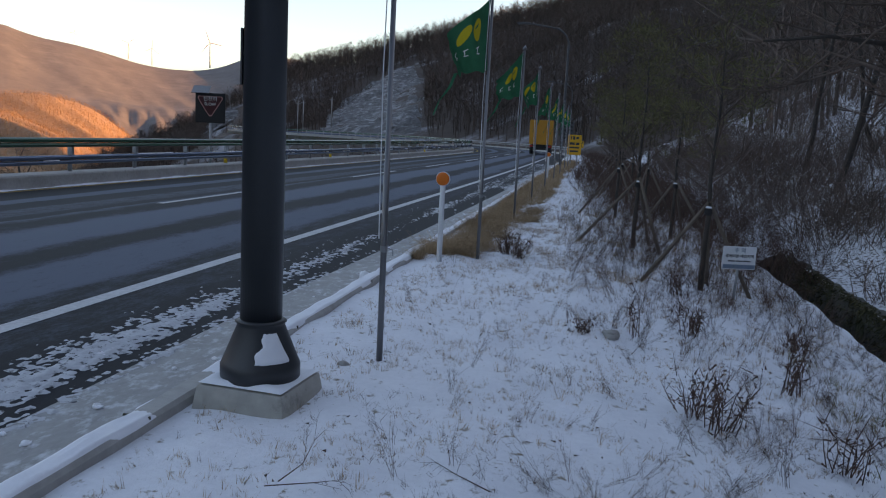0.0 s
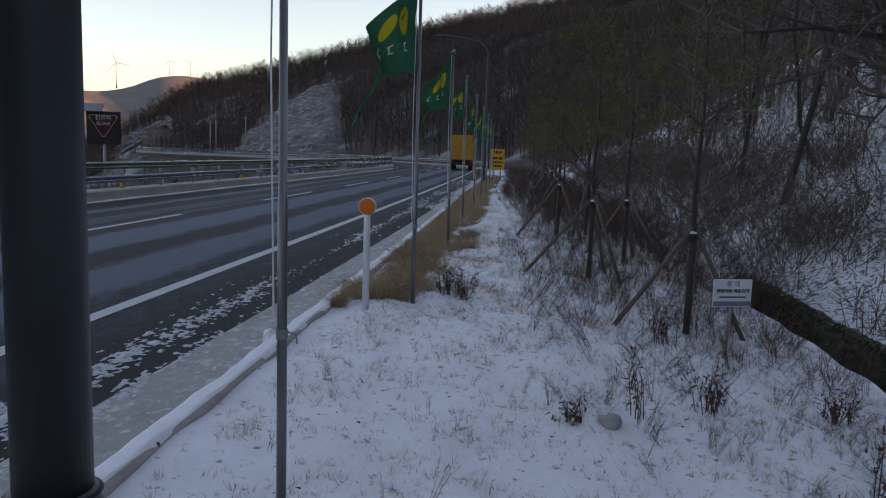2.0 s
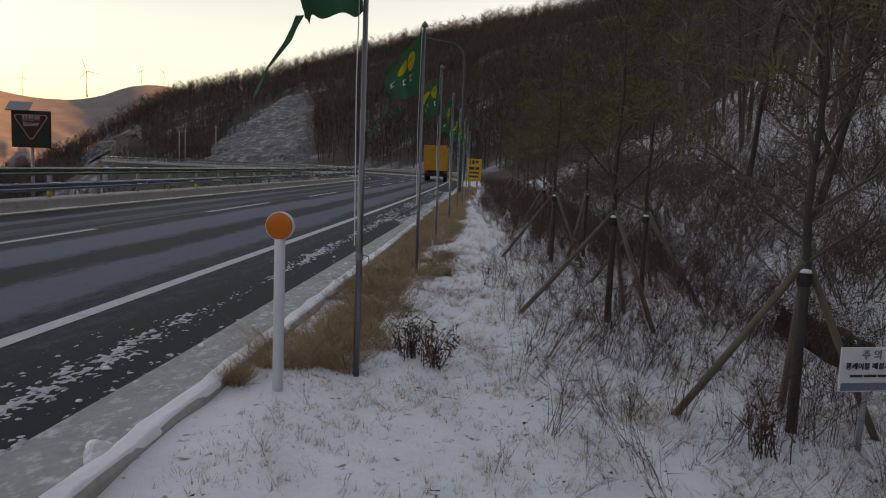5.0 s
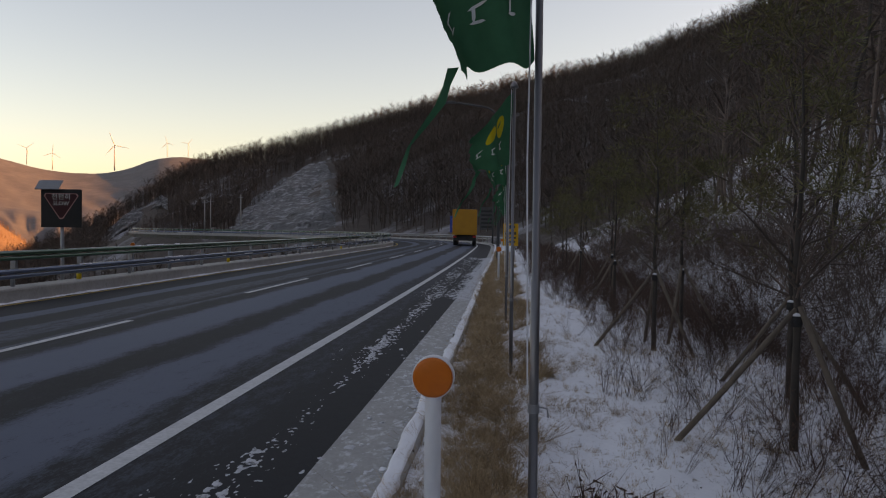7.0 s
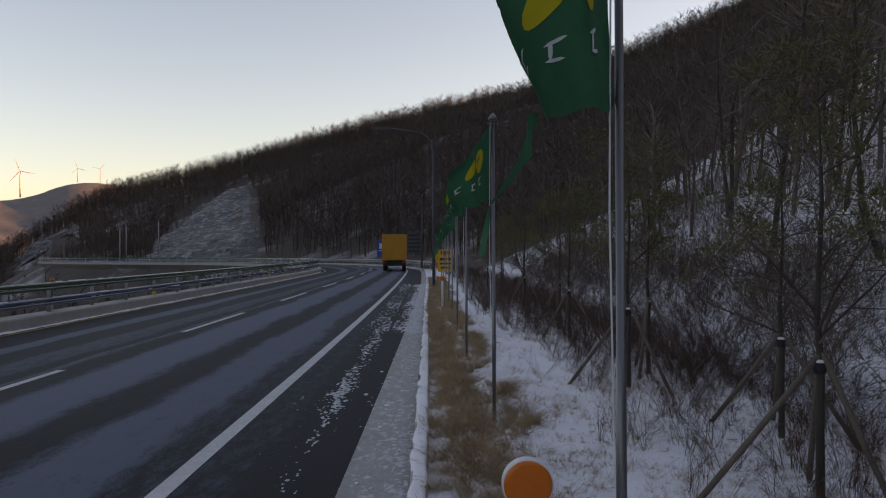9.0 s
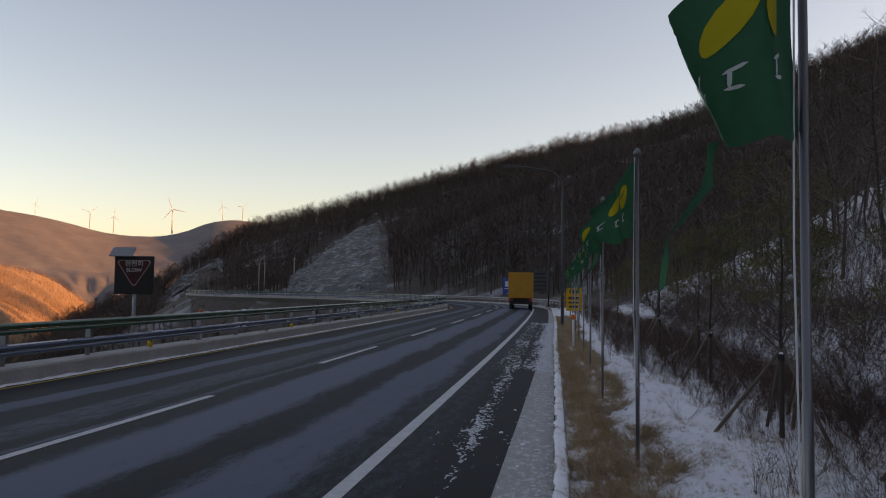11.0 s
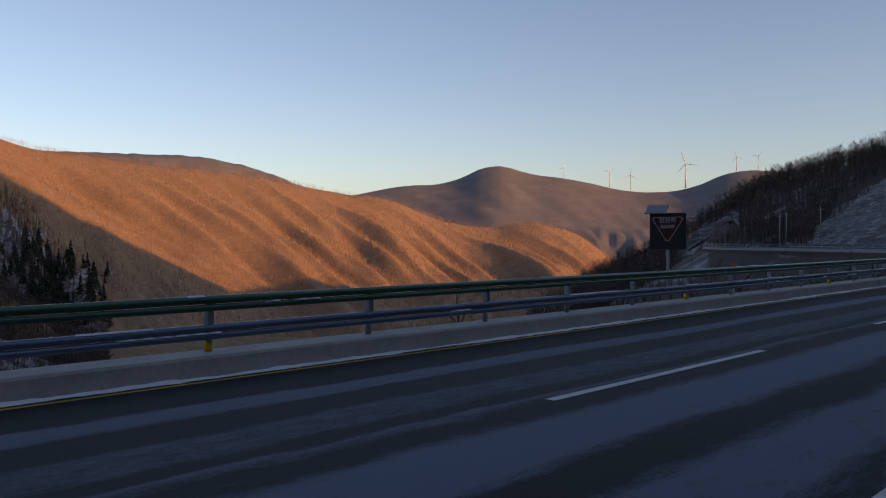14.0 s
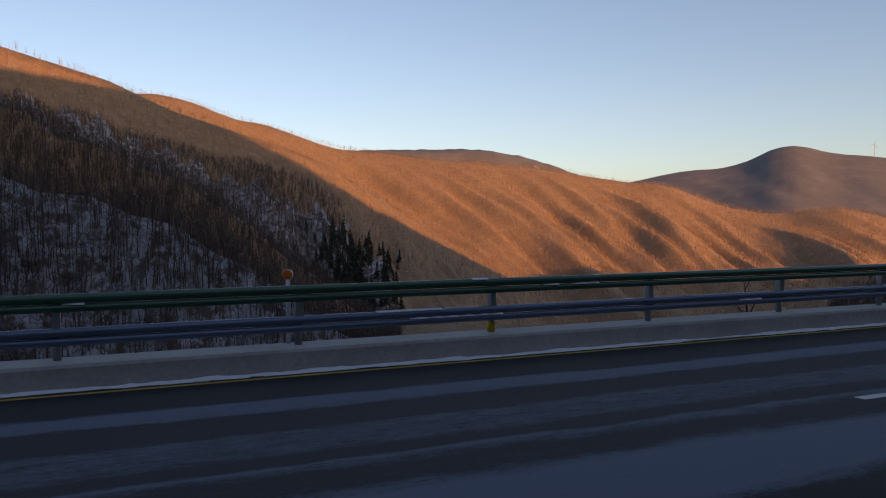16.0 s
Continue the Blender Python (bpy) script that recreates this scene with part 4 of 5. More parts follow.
x, y, _ = at(84, 2.9)
e = thing("curve_marker", (x, y, 0), "small orange and black bend marker board", "road sign")
part("post", Geo().tube([(0, 0.04, -0.4), (0, 0.04, 1.6)], 0.035, 10), M["galv"], e)
face = part("board", Geo().box(-0.30, 0.30, -0.02, 0.02, 0.95, 1.65, 0.015), M["yellow"], e)
for a, b in ((-0.2, 0.12), (0.1, 0.2)):
    part("chevron", Geo().add([(a + 0.15, -0.024, 1.6), (a, -0.024, 1.3), (a + 0.15, -0.024, 1.0), (a + 0.05, -0.024, 1.0), (a - 0.1, -0.024, 1.3), (a + 0.05, -0.024, 1.6)], [(0, 1, 2, 3, 4, 5)]), M["ink"], face, "black chevron")

e = thing("blue_road_sign", (-7.4, 141, 0), "blue direction sign with white panels on two posts", "road sign")
for px in (-0.9, 0.9):
    part("post", Geo().tube([(px, 0.1, -1.5), (px, 0.1, 4.0)], 0.07, 10), M["galv"], e)
face = part("board", Geo().box(-1.3, 1.3, -0.04, 0.04, 0.9, 3.9, 0.03), M["blue"], e)
for x0, x1, z0, z1 in ((-0.9, -0.12, 2.5, 3.4), (0.12, 0.9, 2.5, 3.4), (-1.0, 1.0, 2.1, 2.22), (-0.5, 0.5, 1.3, 1.45)):
    part("print_panel", Geo().box(x0, x1, -0.05, -0.042, z0, z1), M["white"], face, "white panel")
e = thing("grey_road_sign", (-2.0, 131, 0), "back-lit grey panel sign with rows of pale print", "road sign")
part("post", Geo().tube([(0, 0.1, -1.5), (0, 0.1, 5.0)], 0.09, 10), M["galv"], e)
face = part("board", Geo().box(-1.1, 1.1, -0.04, 0.04, 1.6, 5.2, 0.03), M["dark_galv"], e)
for k in range(5):
    part("print_bar", Geo().box(-0.9, 0.9, -0.05, -0.042, 1.9 + 0.62 * k, 2.2 + 0.62 * k), M["ink"], face, "dark illegible row")


# ---- lorry on the road ----
x, y, z = at(88, -1.25)
e = thing("lorry", (x, y, 0.05), "orange box lorry seen from behind on the road", "lorry", "", 3)
part("cargo_box", Geo().box(-1.2, 1.2, -4.2, 2.2, 1.05, 3.55, 0.05), M["tarp"], e, "orange cargo body")
part("cab", Geo().box(-1.1, 1.1, 2.35, 4.2, 0.6, 2.7, 0.12), M["tarp"], e, "orange cab")
part("chassis", Geo().box(-0.95, 0.95, -4.0, 4.0, 0.62, 1.03, 0.03), M["tyre"], e)
part("bumper", Geo().box(-1.1, 1.1, -4.25, -4.1, 0.5, 0.68, 0.02), M["tyre"], e)
for sx_ in (-1, 1):
    part("tail_light", Geo().box(sx_ * 0.95 - 0.16, sx_ * 0.95 + 0.16, -4.28, -4.2, 0.78, 0.98, 0.01), M["red_light"], e, "red tail light")
    for wy in (-3.0, -1.8, 3.2):
        w = part("wheel", Geo().tube([(sx_ * 0.75, wy, 0.5), (sx_ * 0.8, wy, 0.5), (sx_ * 1.08, wy, 0.5), (sx_ * 1.12, wy, 0.5)], [0.44, 0.5, 0.5, 0.44], 20), M["tyre"], e, "", True)
        part("rim", Geo().tube([(sx_ * 1.09, wy, 0.5), (sx_ * 1.13, wy, 0.5)], [0.27, 0.24], 16), M["galv"], w)


# ---- trees ----
def branch_set(rng, p, d, length, r, depth, out, curl=0.25, droop=0.0):
    """Gather the stems of one limb and its side branches."""
    p, d = np.array(p, dtype=float), np.array(d, dtype=float)
    d = d / np.linalg.norm(d)
    mid = p + d * length * 0.5 + rng.normal(0, curl * 0.16 * length, 3)
    d2 = d + rng.normal(0, curl * 0.6, 3) + np.array([0, 0, 0.12 - droop])
    end = mid + d2 / np.linalg.norm(d2) * length * 0.5
    out.append((p, mid, end, r))
    if depth <= 0:
        return
    for k in range(int(rng.integers(3, 6)) if depth > 1 else int(rng.integers(4, 8))):
        q = rng.uniform(0.22, 0.95)
        at_ = p + (mid - p) * q * 2 if q < 0.5 else mid + (end - mid) * (q - 0.5) * 2
        side = np.cross(d, rng.normal(size=3))
        side /= np.linalg.norm(side) + 1e-9
        nd = d * rng.uniform(0.45, 0.9) + side * rng.uniform(0.5, 0.95)
        branch_set(rng, at_, nd, length * rng.uniform(0.38, 0.62) * (1.15 - 0.4 * q), r * rng.uniform(0.38, 0.55) * (1.2 - 0.5 * q), depth - 1, out, curl, droop)


def arrays(out):
    a = [np.array([o[i] for o in out]) for i in range(4)]
    return stems(*a)


def bare_tree(loc, path, r0, limbs, seed, label, depth=3, material="bark", name="tree", arms=()):
    """A tree on a given trunk line; limbs: (trunk point index, direction, length)."""
    rng = np.random.default_rng(seed)
    e = thing(name, loc, label, "tree", "bare trees on the slope")
    radii = [r0 * (1 - 0.62 * i / (len(path) - 1)) for i in range(len(path))]
    radii[0] *= 1.25
    part("trunk", Geo().tube(path, radii, 10), M[material], e, "", True)
    out = []
    for arm, ra in arms:                          # heavy limbs, each with its own branches
        part("limb", Geo().tube(arm, [ra * (1 - 0.7 * k / (len(arm) - 1)) for k in range(len(arm))], 8), M[material], e, "", True)
        for k in range(2, len(arm)):
            for _ in range(2):
                branch_set(rng, arm[k], (rng.normal() - 0.3, rng.normal(0, 0.7), rng.uniform(0.1, 0.9)), rng.uniform(0.9, 1.8), ra * 0.42, 2, out)
    for i, d, ln in limbs:
        branch_set(rng, path[i], d, ln, radii[i] * 0.72, depth, out)
    part("crown", raw_mesh("crown", *arrays(out), M["twig"]), None, e, "leafless twigs")
    return e


def slope_at(x, y):
    return float(slope_z(np.array([[x]]), np.array([[y]]))[0, 0])


BENT = [(x - 11.1, 0, z - slope_at(11.1, 13.4) + 0.1) for x, z in ((11.1, slope_at(11.1, 13.4) - 0.1), (10.6, 1.62), (10.1, 1.66), (9.7, 1.60), (9.38, 1.62), (9.14, 1.76), (8.98, 2.1), (8.84, 2.5), (8.66, 2.9), (8.52, 3.4), (8.45, 4.2))]
# the tree beyond the ditch, and the bent one behind it
bare_tree((9.0, 13.7, slope_at(9.0, 13.7) - 0.1), [(0, 0, 0), (-0.05, 0, 0.6), (-0.10, 0, 1.2), (-0.13, 0, 1.75), (-0.10, 0, 2.1), (0.02, 0.05, 2.7), (0.10, 0, 3.4), (0.14, 0, 4.4)], 0.108,
          [(4, (-0.75, -0.2, 0.75), 2.6), (5, (0.5, 0.2, 0.9), 2.2), (5, (-0.9, 0.4, 0.5), 2.2), (6, (-0.8, -0.3, 0.5), 2.4), (6, (0.7, -0.3, 0.7), 2.0), (7, (-0.3, 0, 1), 2.0), (7, (0.4, 0.3, 0.8), 1.8), (4, (-1.0, -0.5, 0.35), 3.0)], 3,
          "dark leafless forked tree standing on a snowy slope", arms=[([(-0.15, 0, 1.65), (-0.34, -0.03, 2.0), (-0.62, -0.06, 2.25), (-0.95, -0.1, 2.55), (-1.2, -0.12, 2.95), (-1.5, -0.2, 3.5)], 0.078), ([(-0.8, -0.1, 3.0), (-1.4, -0.3, 3.05), (-2.1, -0.5, 3.1), (-2.9, -0.7, 3.0)], 0.045)])
bare_tree((11.1, 13.4, slope_at(11.1, 13.4) - 0.1), BENT, 0.15,
          [(4, (0.2, 0.3, 1.0), 1.6), (7, (0.7, 0.1, 0.9), 2.2), (8, (-0.9, 0, 0.6), 2.2), (9, (-1, -0.6, 0.2), 2.8), (9, (0.6, -0.2, 0.8), 2.2), (9, (-0.8, 0.4, 0.5), 2.4), (10, (-0.2, 0, 1), 2.0), (10, (-1, -0.3, 0.3), 2.6)], 5,
          "leafless tree with a strongly bent trunk on the slope")
bare_tree((12.6, 15.2, slope_at(12.6, 15.2) - 0.1), [(0, 0, 0), (-0.3, 0, 0.8), (-0.7, 0, 1.6), (-0.9, 0, 2.4), (-1.2, 0, 3.4), (-1.3, 0, 4.4)], 0.12,
          [(2, (0.6, 0, 0.9), 2.0), (3, (-0.9, 0.3, 0.7), 2.2), (4, (0.5, 0.2, 0.9), 2.0), (4, (-1, 0, 0.3), 2.5), (5, (0, 0, 1), 2.0)], 8, "leaning leafless tree on the snowy slope")
rng = np.random.default_rng(21)
protos = []
for k in range(6):
    h = rng.uniform(5.5, 8.0)
    path = [(0.22 * math.sin(i * 0.9 + k) - 0.10 * i + rng.normal(0, 0.06) * (i > 0), 0.2 * math.cos(i * 0.8 + 2 * k) + rng.normal(0, 0.05), h * i / 7) for i in range(8)]
    limbs = [(int(i), (rng.normal(), rng.normal(), rng.uniform(0.2, 0.9)), rng.uniform(1.2, 2.6)) for i in (2, 3, 3, 4, 4, 5, 5, 6, 6, 7, 7)]
    protos.append(bare_tree((9999, 0, 0), path, rng.uniform(0.05, 0.09), limbs, 40 + k, "dark leafless tree on the snowy wooded slope", 2))
spots = [(10.2, 17.5), (12.0, 20.0), (9.6, 22.0), (11.5, 25.5), (13.6, 18.0), (15.0, 12.0), (14.0, 8.6), (17.0, 15.0), (10.5, 29.0), (9.3, 9.0), (12.0, 6.0)]
while len(spots) < 88:
    x, y = rng.uniform(9, 46), rng.uniform(-4, 84)
    if all((x - a) ** 2 + (y - b) ** 2 > 4.5 for a, b in spots) and (x - 9) ** 2 + (y - 13.7) ** 2 > 5:
        spots.append((x, y))
for i, (x, y) in enumerate(spots):
    src = protos[i % 6]
    m = pose(x, y, slope_at(x, y) - 0.12, rng.normal(0, 4), rng.normal(-3, 5), rng.uniform(0, 360))
    if i < 6:
        src.matrix_basis = m
    else:
        copy_thing(src, m)
# ---- staked saplings along the verge ----
def needles(rng, centres, n, size):
    c = np.repeat(np.array(centres), n, axis=0)
    d = rng.normal(size=c.shape)
    d /= np.linalg.norm(d, axis=1, keepdims=True)
    p = c + d * size * rng.uniform(0.1, 1.0, (len(c), 1)) * np.array([1.2, 1.2, 0.6])
    q = p + d * rng.uniform(0.045, 0.09, (len(c), 1)) + np.array([0, 0, 0.02])
    return slivers(p, q, np.full(len(c), 0.0062))


def sapling(x, y, z, h, tie, feet, seed, label, leafy=1.0):
    rng = np.random.default_rng(seed)
    e = thing("sapling", (x, y, z), label, "tree", "staked saplings in a row")
    path = [(0, 0, -0.1), (0.0, 0, 0.6), (0.01, 0, tie), (-0.01, 0.01, h * 0.45), (0.02, -0.01, h * 0.7), (0.0, 0.0, h)]
    radii = [0.034, 0.030, 0.027, 0.022, 0.015, 0.005]
    part("trunk", Geo().tube(path, radii, 10), M["bark"], e, "", True)
    out, tips = [], []
    for k in range(27):
        f = rng.uniform(0.34, 0.98)
        base = np.array([0, 0, h * f])
        a = rng.uniform(0, 6.28)
        ln = rng.uniform(0.5, 1.2) * (1.3 - 0.75 * f)
        n0 = len(out)
        branch_set(rng, base, (math.cos(a), math.sin(a), rng.uniform(0.45, 1.1)), ln, 0.013 * (1.2 - 0.6 * f), 1, out, 0.3)
        if f > 0.46:
            tips += [o[2] for o in out[n0:]]
    part("crown", raw_mesh("crown", *arrays(out), M["twig"]), None, e)
    keep = [t for t in tips if rng.uniform() < leafy * 0.5]
    if keep:
        part("foliage", raw_mesh("foliage", *needles(rng, keep, 64, 0.15), M["needle"]), None, e, "sparse dull green and brown needles")
    s = thing("tree_stake", (x, y, z), "tripod of weathered wooden stakes tied round a sapling", "tree stake", "tripods of stakes")
    for fx, fy, fz in feet:
        d = Vector((fx, fy, 0)).normalized()
        top = Vector((d.x * 0.06, d.y * 0.06, tie + 0.03))
        foot = Vector((fx, fy, fz - 0.08))
        part("stake", Geo().tube([foot, foot.lerp(top, 0.5) + Vector((0, 0, -0.008)), top + (top - foot).normalized() * 0.10], [0.024, 0.023, 0.021], 9), M["stake"], s, "", True)
        part("snow_line", Geo().tube([foot.lerp(top, 0.7) + Vector((0, 0, 0.019)), top + Vector((0, 0, 0.018))], [0.004, 0.008], 5), M["snow"], s, "thin snow on a stake")
    part("tie", Geo().tube([(0, 0, tie - 0.03), (0, 0, tie + 0.0), (0, 0, tie + 0.05)], [0.037, 0.045, 0.038], 14), M["twine"], s, "black tie")
    part("snow_cap", Geo().tube([(0, 0, tie + 0.05), (0, 0, tie + 0.065), (0.0, 0, tie + 0.075)], [0.040, 0.036, 0.02], 10), M["snow"], s, "small cap of snow", True)


sapling(5.56, 12.13, -0.02, 3.0, 0.93, [(-0.72, 0.1, 0.05), (0.66, 0.22, -0.12), (0.15, 0.6, -0.05)], 1, "young sparse pine sapling held by stakes", 0.45)
sapling(4.89, 15.0, 0.04, 3.1, 0.98, [(-0.95, 0.05, 0.0), (0.42, -0.35, -0.04), (0.3, 0.8, 0)], 2, "young dull green pine sapling held by stakes", 0.9)
sapling(5.64, 17.3, -0.02, 2.9, 0.94, [(-0.65, 0.4, 0.05), (0.75, -0.2, -0.1), (0.3, 0.9, 0)], 3, "young dull green pine sapling held by stakes", 0.8)
sapling(4.68, 19.7, 0.05, 3.0, 1.0, [(-0.85, 0.1, 0.02), (0.5, -0.4, -0.04), (0.0, 0.8, 0)], 4, "young dull green pine sapling held by stakes", 0.8)
sapling(5.35, 21.2, 0.0, 3.1, 1.05, [(-0.35, -0.75, 0.02), (0.7, -0.2, -0.08), (0.0, 0.8, 0)], 5, "young dull green pine sapling held by stakes", 0.85)
for k in range(7):
    s = 25.5 + 4.0 * k
    x, y, _ = at(s, 4.9 + 0.45 * (k % 2))
    sapling(x, y, 0.0, 2.8 + 0.2 * (k % 3), 1.0, [(-0.7, -0.4, 0.02), (0.7, -0.3, -0.06), (0.0, 0.8, 0)], 10 + k, "young pine sapling held by stakes beside brush", 0.85)


# ---- undergrowth ----
def stem_proto(seed, n, spread, h, r, twigs=2, leaves=0, blades=False):
    """One clump of thin upright stems with side twigs; blades: flat grass."""
    rng = np.random.default_rng(seed)
    out, tw, lv = [], [], []
    for k in range(n):
        a, tilt = rng.uniform(0, 6.28), abs(rng.normal(0, spread))
        hh = h * rng.uniform(0.55, 1.1)
        p0 = np.array([rng.normal(0, 0.05), rng.normal(0, 0.05), -0.03]) * (3.0 if blades else 1.0)
        d = np.array([math.cos(a) * tilt, math.sin(a) * tilt, 1.0])
        p1 = p0 + d * hh * 0.5 + rng.normal(0, 0.02, 3)
        p2 = p1 + (d + np.array([math.cos(a), math.sin(a), 0]) * 0.25) * hh * 0.5
        out.append((p0, p1, p2, r))
        for _ in range(twigs):
            q = rng.uniform(0.3, 0.9)
            b = p0 + (p2 - p0) * q
            tw.append((b, b + (d + rng.normal(0, 0.8, 3)) * hh * rng.uniform(0.15, 0.32)))
        for _ in range(leaves):
            q = rng.uniform(0.25, 1.0)
            lv.append(p0 + (p2 - p0) * q + rng.normal(0, 0.025, 3))
    if blades:
        vt = slivers([o[0] for o in out], [o[2] for o in out], np.full(len(out), r))
    else:
        vt = arrays(out)
    if tw:
        vt = join(vt, slivers([t[0] for t in tw], [t[1] for t in tw], np.full(len(tw), r * 0.8)))
    if lv:
        lv = np.array(lv)
        vt = join(vt, slivers(lv, lv + rng.normal(0, 0.024, lv.shape), np.full(len(lv), 0.007)))
    return vt


def spread_points(n, x0, x1, y0, y1, keep=None, power=1.0):
    p = np.stack([RNG.uniform(x0, x1, n), y0 + (y1 - y0) * RNG.uniform(0, 1, n) ** power], 1)
    return p[keep(p[:, 0], p[:, 1])] if keep else p


def on_verge(p):
    o = np.interp(p[:, 1], LINE[:, 1][:200], LINE[:, 0][:200])
    return np.column_stack([p, verge_z(p[:, 0] - o, p[:, 1])])


def on_slope(p):
    return np.column_stack([p, slope_z(p[:, 0:1], p[:, 1:2])[:, 0]])


tuft = [stem_proto(100 + k, 6, 0.35, 1.0, 0.020, 0, 0, True) for k in range(5)]
p = spread_points(34000, 2.3, 6.9, 1, 20, lambda x, y: waves(x, y, 31, 1.1) + 0.8 * waves(x, y, 32, 0.35) > 0.0)
stuff("grass_tufts", scatter(tuft, on_verge(p), 0.022 + 0.055 * RNG.uniform(0, 1, len(p)) ** 2, 0.25), M["straw"], "short dry grass blades poking through the snow", "grass")
p = spread_points(11000, 2.4, 6.9, 2, 17, lambda x, y: waves(x, y, 71, 0.9) + 0.9 * waves(x, y, 72, 0.3) > 0.25)
stuff("dark_tufts", scatter(tuft, on_verge(p), 0.015 + 0.05 * RNG.uniform(0, 1, len(p)) ** 2, 0.35), M["weed"], "short dark stubble poking through the snow", "grass")
p = spread_points(6400, 2.2, 3.35, 12.2, 62, lambda x, y: (x < 2.40 + 0.75 * np.clip((y - 11.2) / 3, 0, 1) + 0.25 * waves(x, y, 33, 2.0)) & (waves(x, y, 34, 0.7) + 0.6 * waves(x, y, 44, 0.3) > -0.25) & ~((np.abs(y - 12.1) < 0.4) & (np.abs(x - 2.6) < 0.3)), 1.5)
dense = [stem_proto(110 + k, 40, 0.75, 1.0, 0.010, 2, 3, True) for k in range(8)]
o = np.interp(p[:, 1], LINE[:, 1][:200], LINE[:, 0][:200])
p[:, 0] += o - 0.0115 * np.clip(p[:, 1] - 6, 0, 30)
stuff("dry_grass", scatter(dense, on_verge(p), RNG.uniform(0.06, 0.21, len(p)), 0.6), M["straw"], "dense golden dry grass along the kerb", "grass")
weeds = [stem_proto(120 + k, 6, 0.26, 1.0, 0.0042, 5, 7) for k in range(8)]
band = lambda x, y: (x > np.interp(y, [6, 9, 11.5, 14, 20, 40], [5.6, 4.9, 4.1, 3.9, 4.0, 3.6]) + 0.4 * waves(x, y, 35, 1.7)) & (waves(x, y, 36, 1.3) > -0.45)
p = spread_points(1900, 3.5, 6.9, 7, 40, band, 1.1)
stuff("dead_weeds", scatter(weeds, on_verge(p), RNG.uniform(0.2, 0.72, len(p)) * np.interp(p[:, 1], [7, 10, 13], [0.25, 0.45, 0.95]), 0.4), M["weed"], "dead brown weeds with dry seed heads in snow", "weeds")
p = spread_points(650, 2.5, 6.8, 3, 13, lambda x, y: waves(x, y, 38, 1.6) + 0.5 * waves(x, y, 48, 0.5) > 0.25)
stuff("sparse_weeds", scatter(weeds, on_verge(p), 0.06 + 0.2 * RNG.uniform(0, 1, len(p)) ** 2, 0.4), M["weed"], "sparse dead weed stems in the snow", "weeds")
p = spread_points(2200, 4.2, 6.9, 5, 16, lambda x, y: waves(x, y, 46, 2.1) + 0.7 * waves(x, y, 47, 0.7) > 0.45 - 0.35 * (x - 4.2) / 2.7)
stuff("low_weeds", scatter(weeds, on_verge(p), RNG.uniform(0.06, 0.20, len(p)), 0.7), M["weed"], "low tangled brown weeds flattened in thin snow", "weeds")
p = spread_points(2000, 3.3, 6.9, 20, 80, lambda x, y: (x > 5.6 - 2.3 * np.clip((y - 20) / 9, 0, 1) + 0.5 * waves(x, y, 64, 2)) & (waves(x, y, 65, 2.4) > -0.5), 1.3)
p[:, 0] += np.interp(p[:, 1], LINE[:, 1][:200], LINE[:, 0][:200])
stuff("brush", scatter(weeds, on_verge(p), RNG.uniform(0.25, 0.9, len(p)), 0.4), M["weed"], "reddish brown thicket behind the saplings", "brush")
p = np.concatenate([spread_points(420, 6.3, 8.0, 15.0, 30), spread_points(420, 6.3, 8.0, 30, 62)])
p[:, 0] += np.interp(p[:, 1], LINE[:, 1][:200], LINE[:, 0][:200])
stuff("foot_brush", scatter(weeds, np.column_stack([p, np.full(len(p), -0.28)]), RNG.uniform(0.35, 0.75, len(p)), 0.5), M["weed"], "dark dead brush at the foot of the slope", "brush")
clumps = [stem_proto(170 + k, 16, 0.9, 1.0, 0.009, 1, 2, True) for k in range(6)]
p = spread_points(2600, 2.9, 6.6, 11.8, 30, lambda x, y: waves(x, y, 62, 1.5) + 0.7 * waves(x, y, 63, 0.5) > 0.1, 1.15)
stuff("straw_clumps", scatter(clumps, on_verge(p), RNG.uniform(0.05, 0.15, len(p)), 0.6), M["straw"], "flattened tan grass clumps showing through thin snow", "grass")
p = spread_points(500, 5.3, 6.9, 5.5, 9.8, lambda x, y: (waves(x, y, 39, 1.5) > 0.35))
stuff("green_grass", scatter(tuft, on_verge(p), RNG.uniform(0.06, 0.14, len(p)), 0.5), M["greengrass"], "flattened frosted green and tan grass", "grass")
foot = [stem_proto(190 + k, 8, 0.45, 1.0, 0.006, 8, 4) for k in range(6)]
p = np.concatenate([spread_points(260, 7.8, 10.6, 24, 62), spread_points(380, 8.5, 20, 44, 84)])
p[:, 0] += np.interp(p[:, 1], LINE[:, 1][:200], LINE[:, 0][:200])
stuff("slope_brush", scatter(foot, on_slope(p), RNG.uniform(0.4, 1.1, len(p)), 0.4), M["weed"], "dark brown brush along the foot of the slope", "brush")
scrub = [stem_proto(130 + k, 8, 0.7, 1.0, 0.0075, 6, 0, True) for k in range(9)]
p = np.concatenate([spread_points(700, 10, 36, -6, 66), spread_points(700, 7.9, 12, 17, 60, None, 1.2), spread_points(1050, 7.9, 15, 3, 26, lambda x, y: waves(x, y, 41, 5) + 0.6 * waves(x, y, 42, 1.8) > -0.2)])
stuff("scrub", scatter(scrub, on_slope(p), RNG.uniform(0.4, 1.25, len(p)), 0.3), M["twig"], "tangled leafless scrub on the snowy slope", "scrub")
thicket = [stem_proto(150 + k, 9, 0.22, 1.0, 0.0050, 9, 0, True) for k in range(7)]
p = spread_points(420, 9.5, 30, 22, 62, lambda x, y: waves(x, y, 43, 6) + 0.5 * waves(x, y, 45, 2) > -0.35, 1.2)
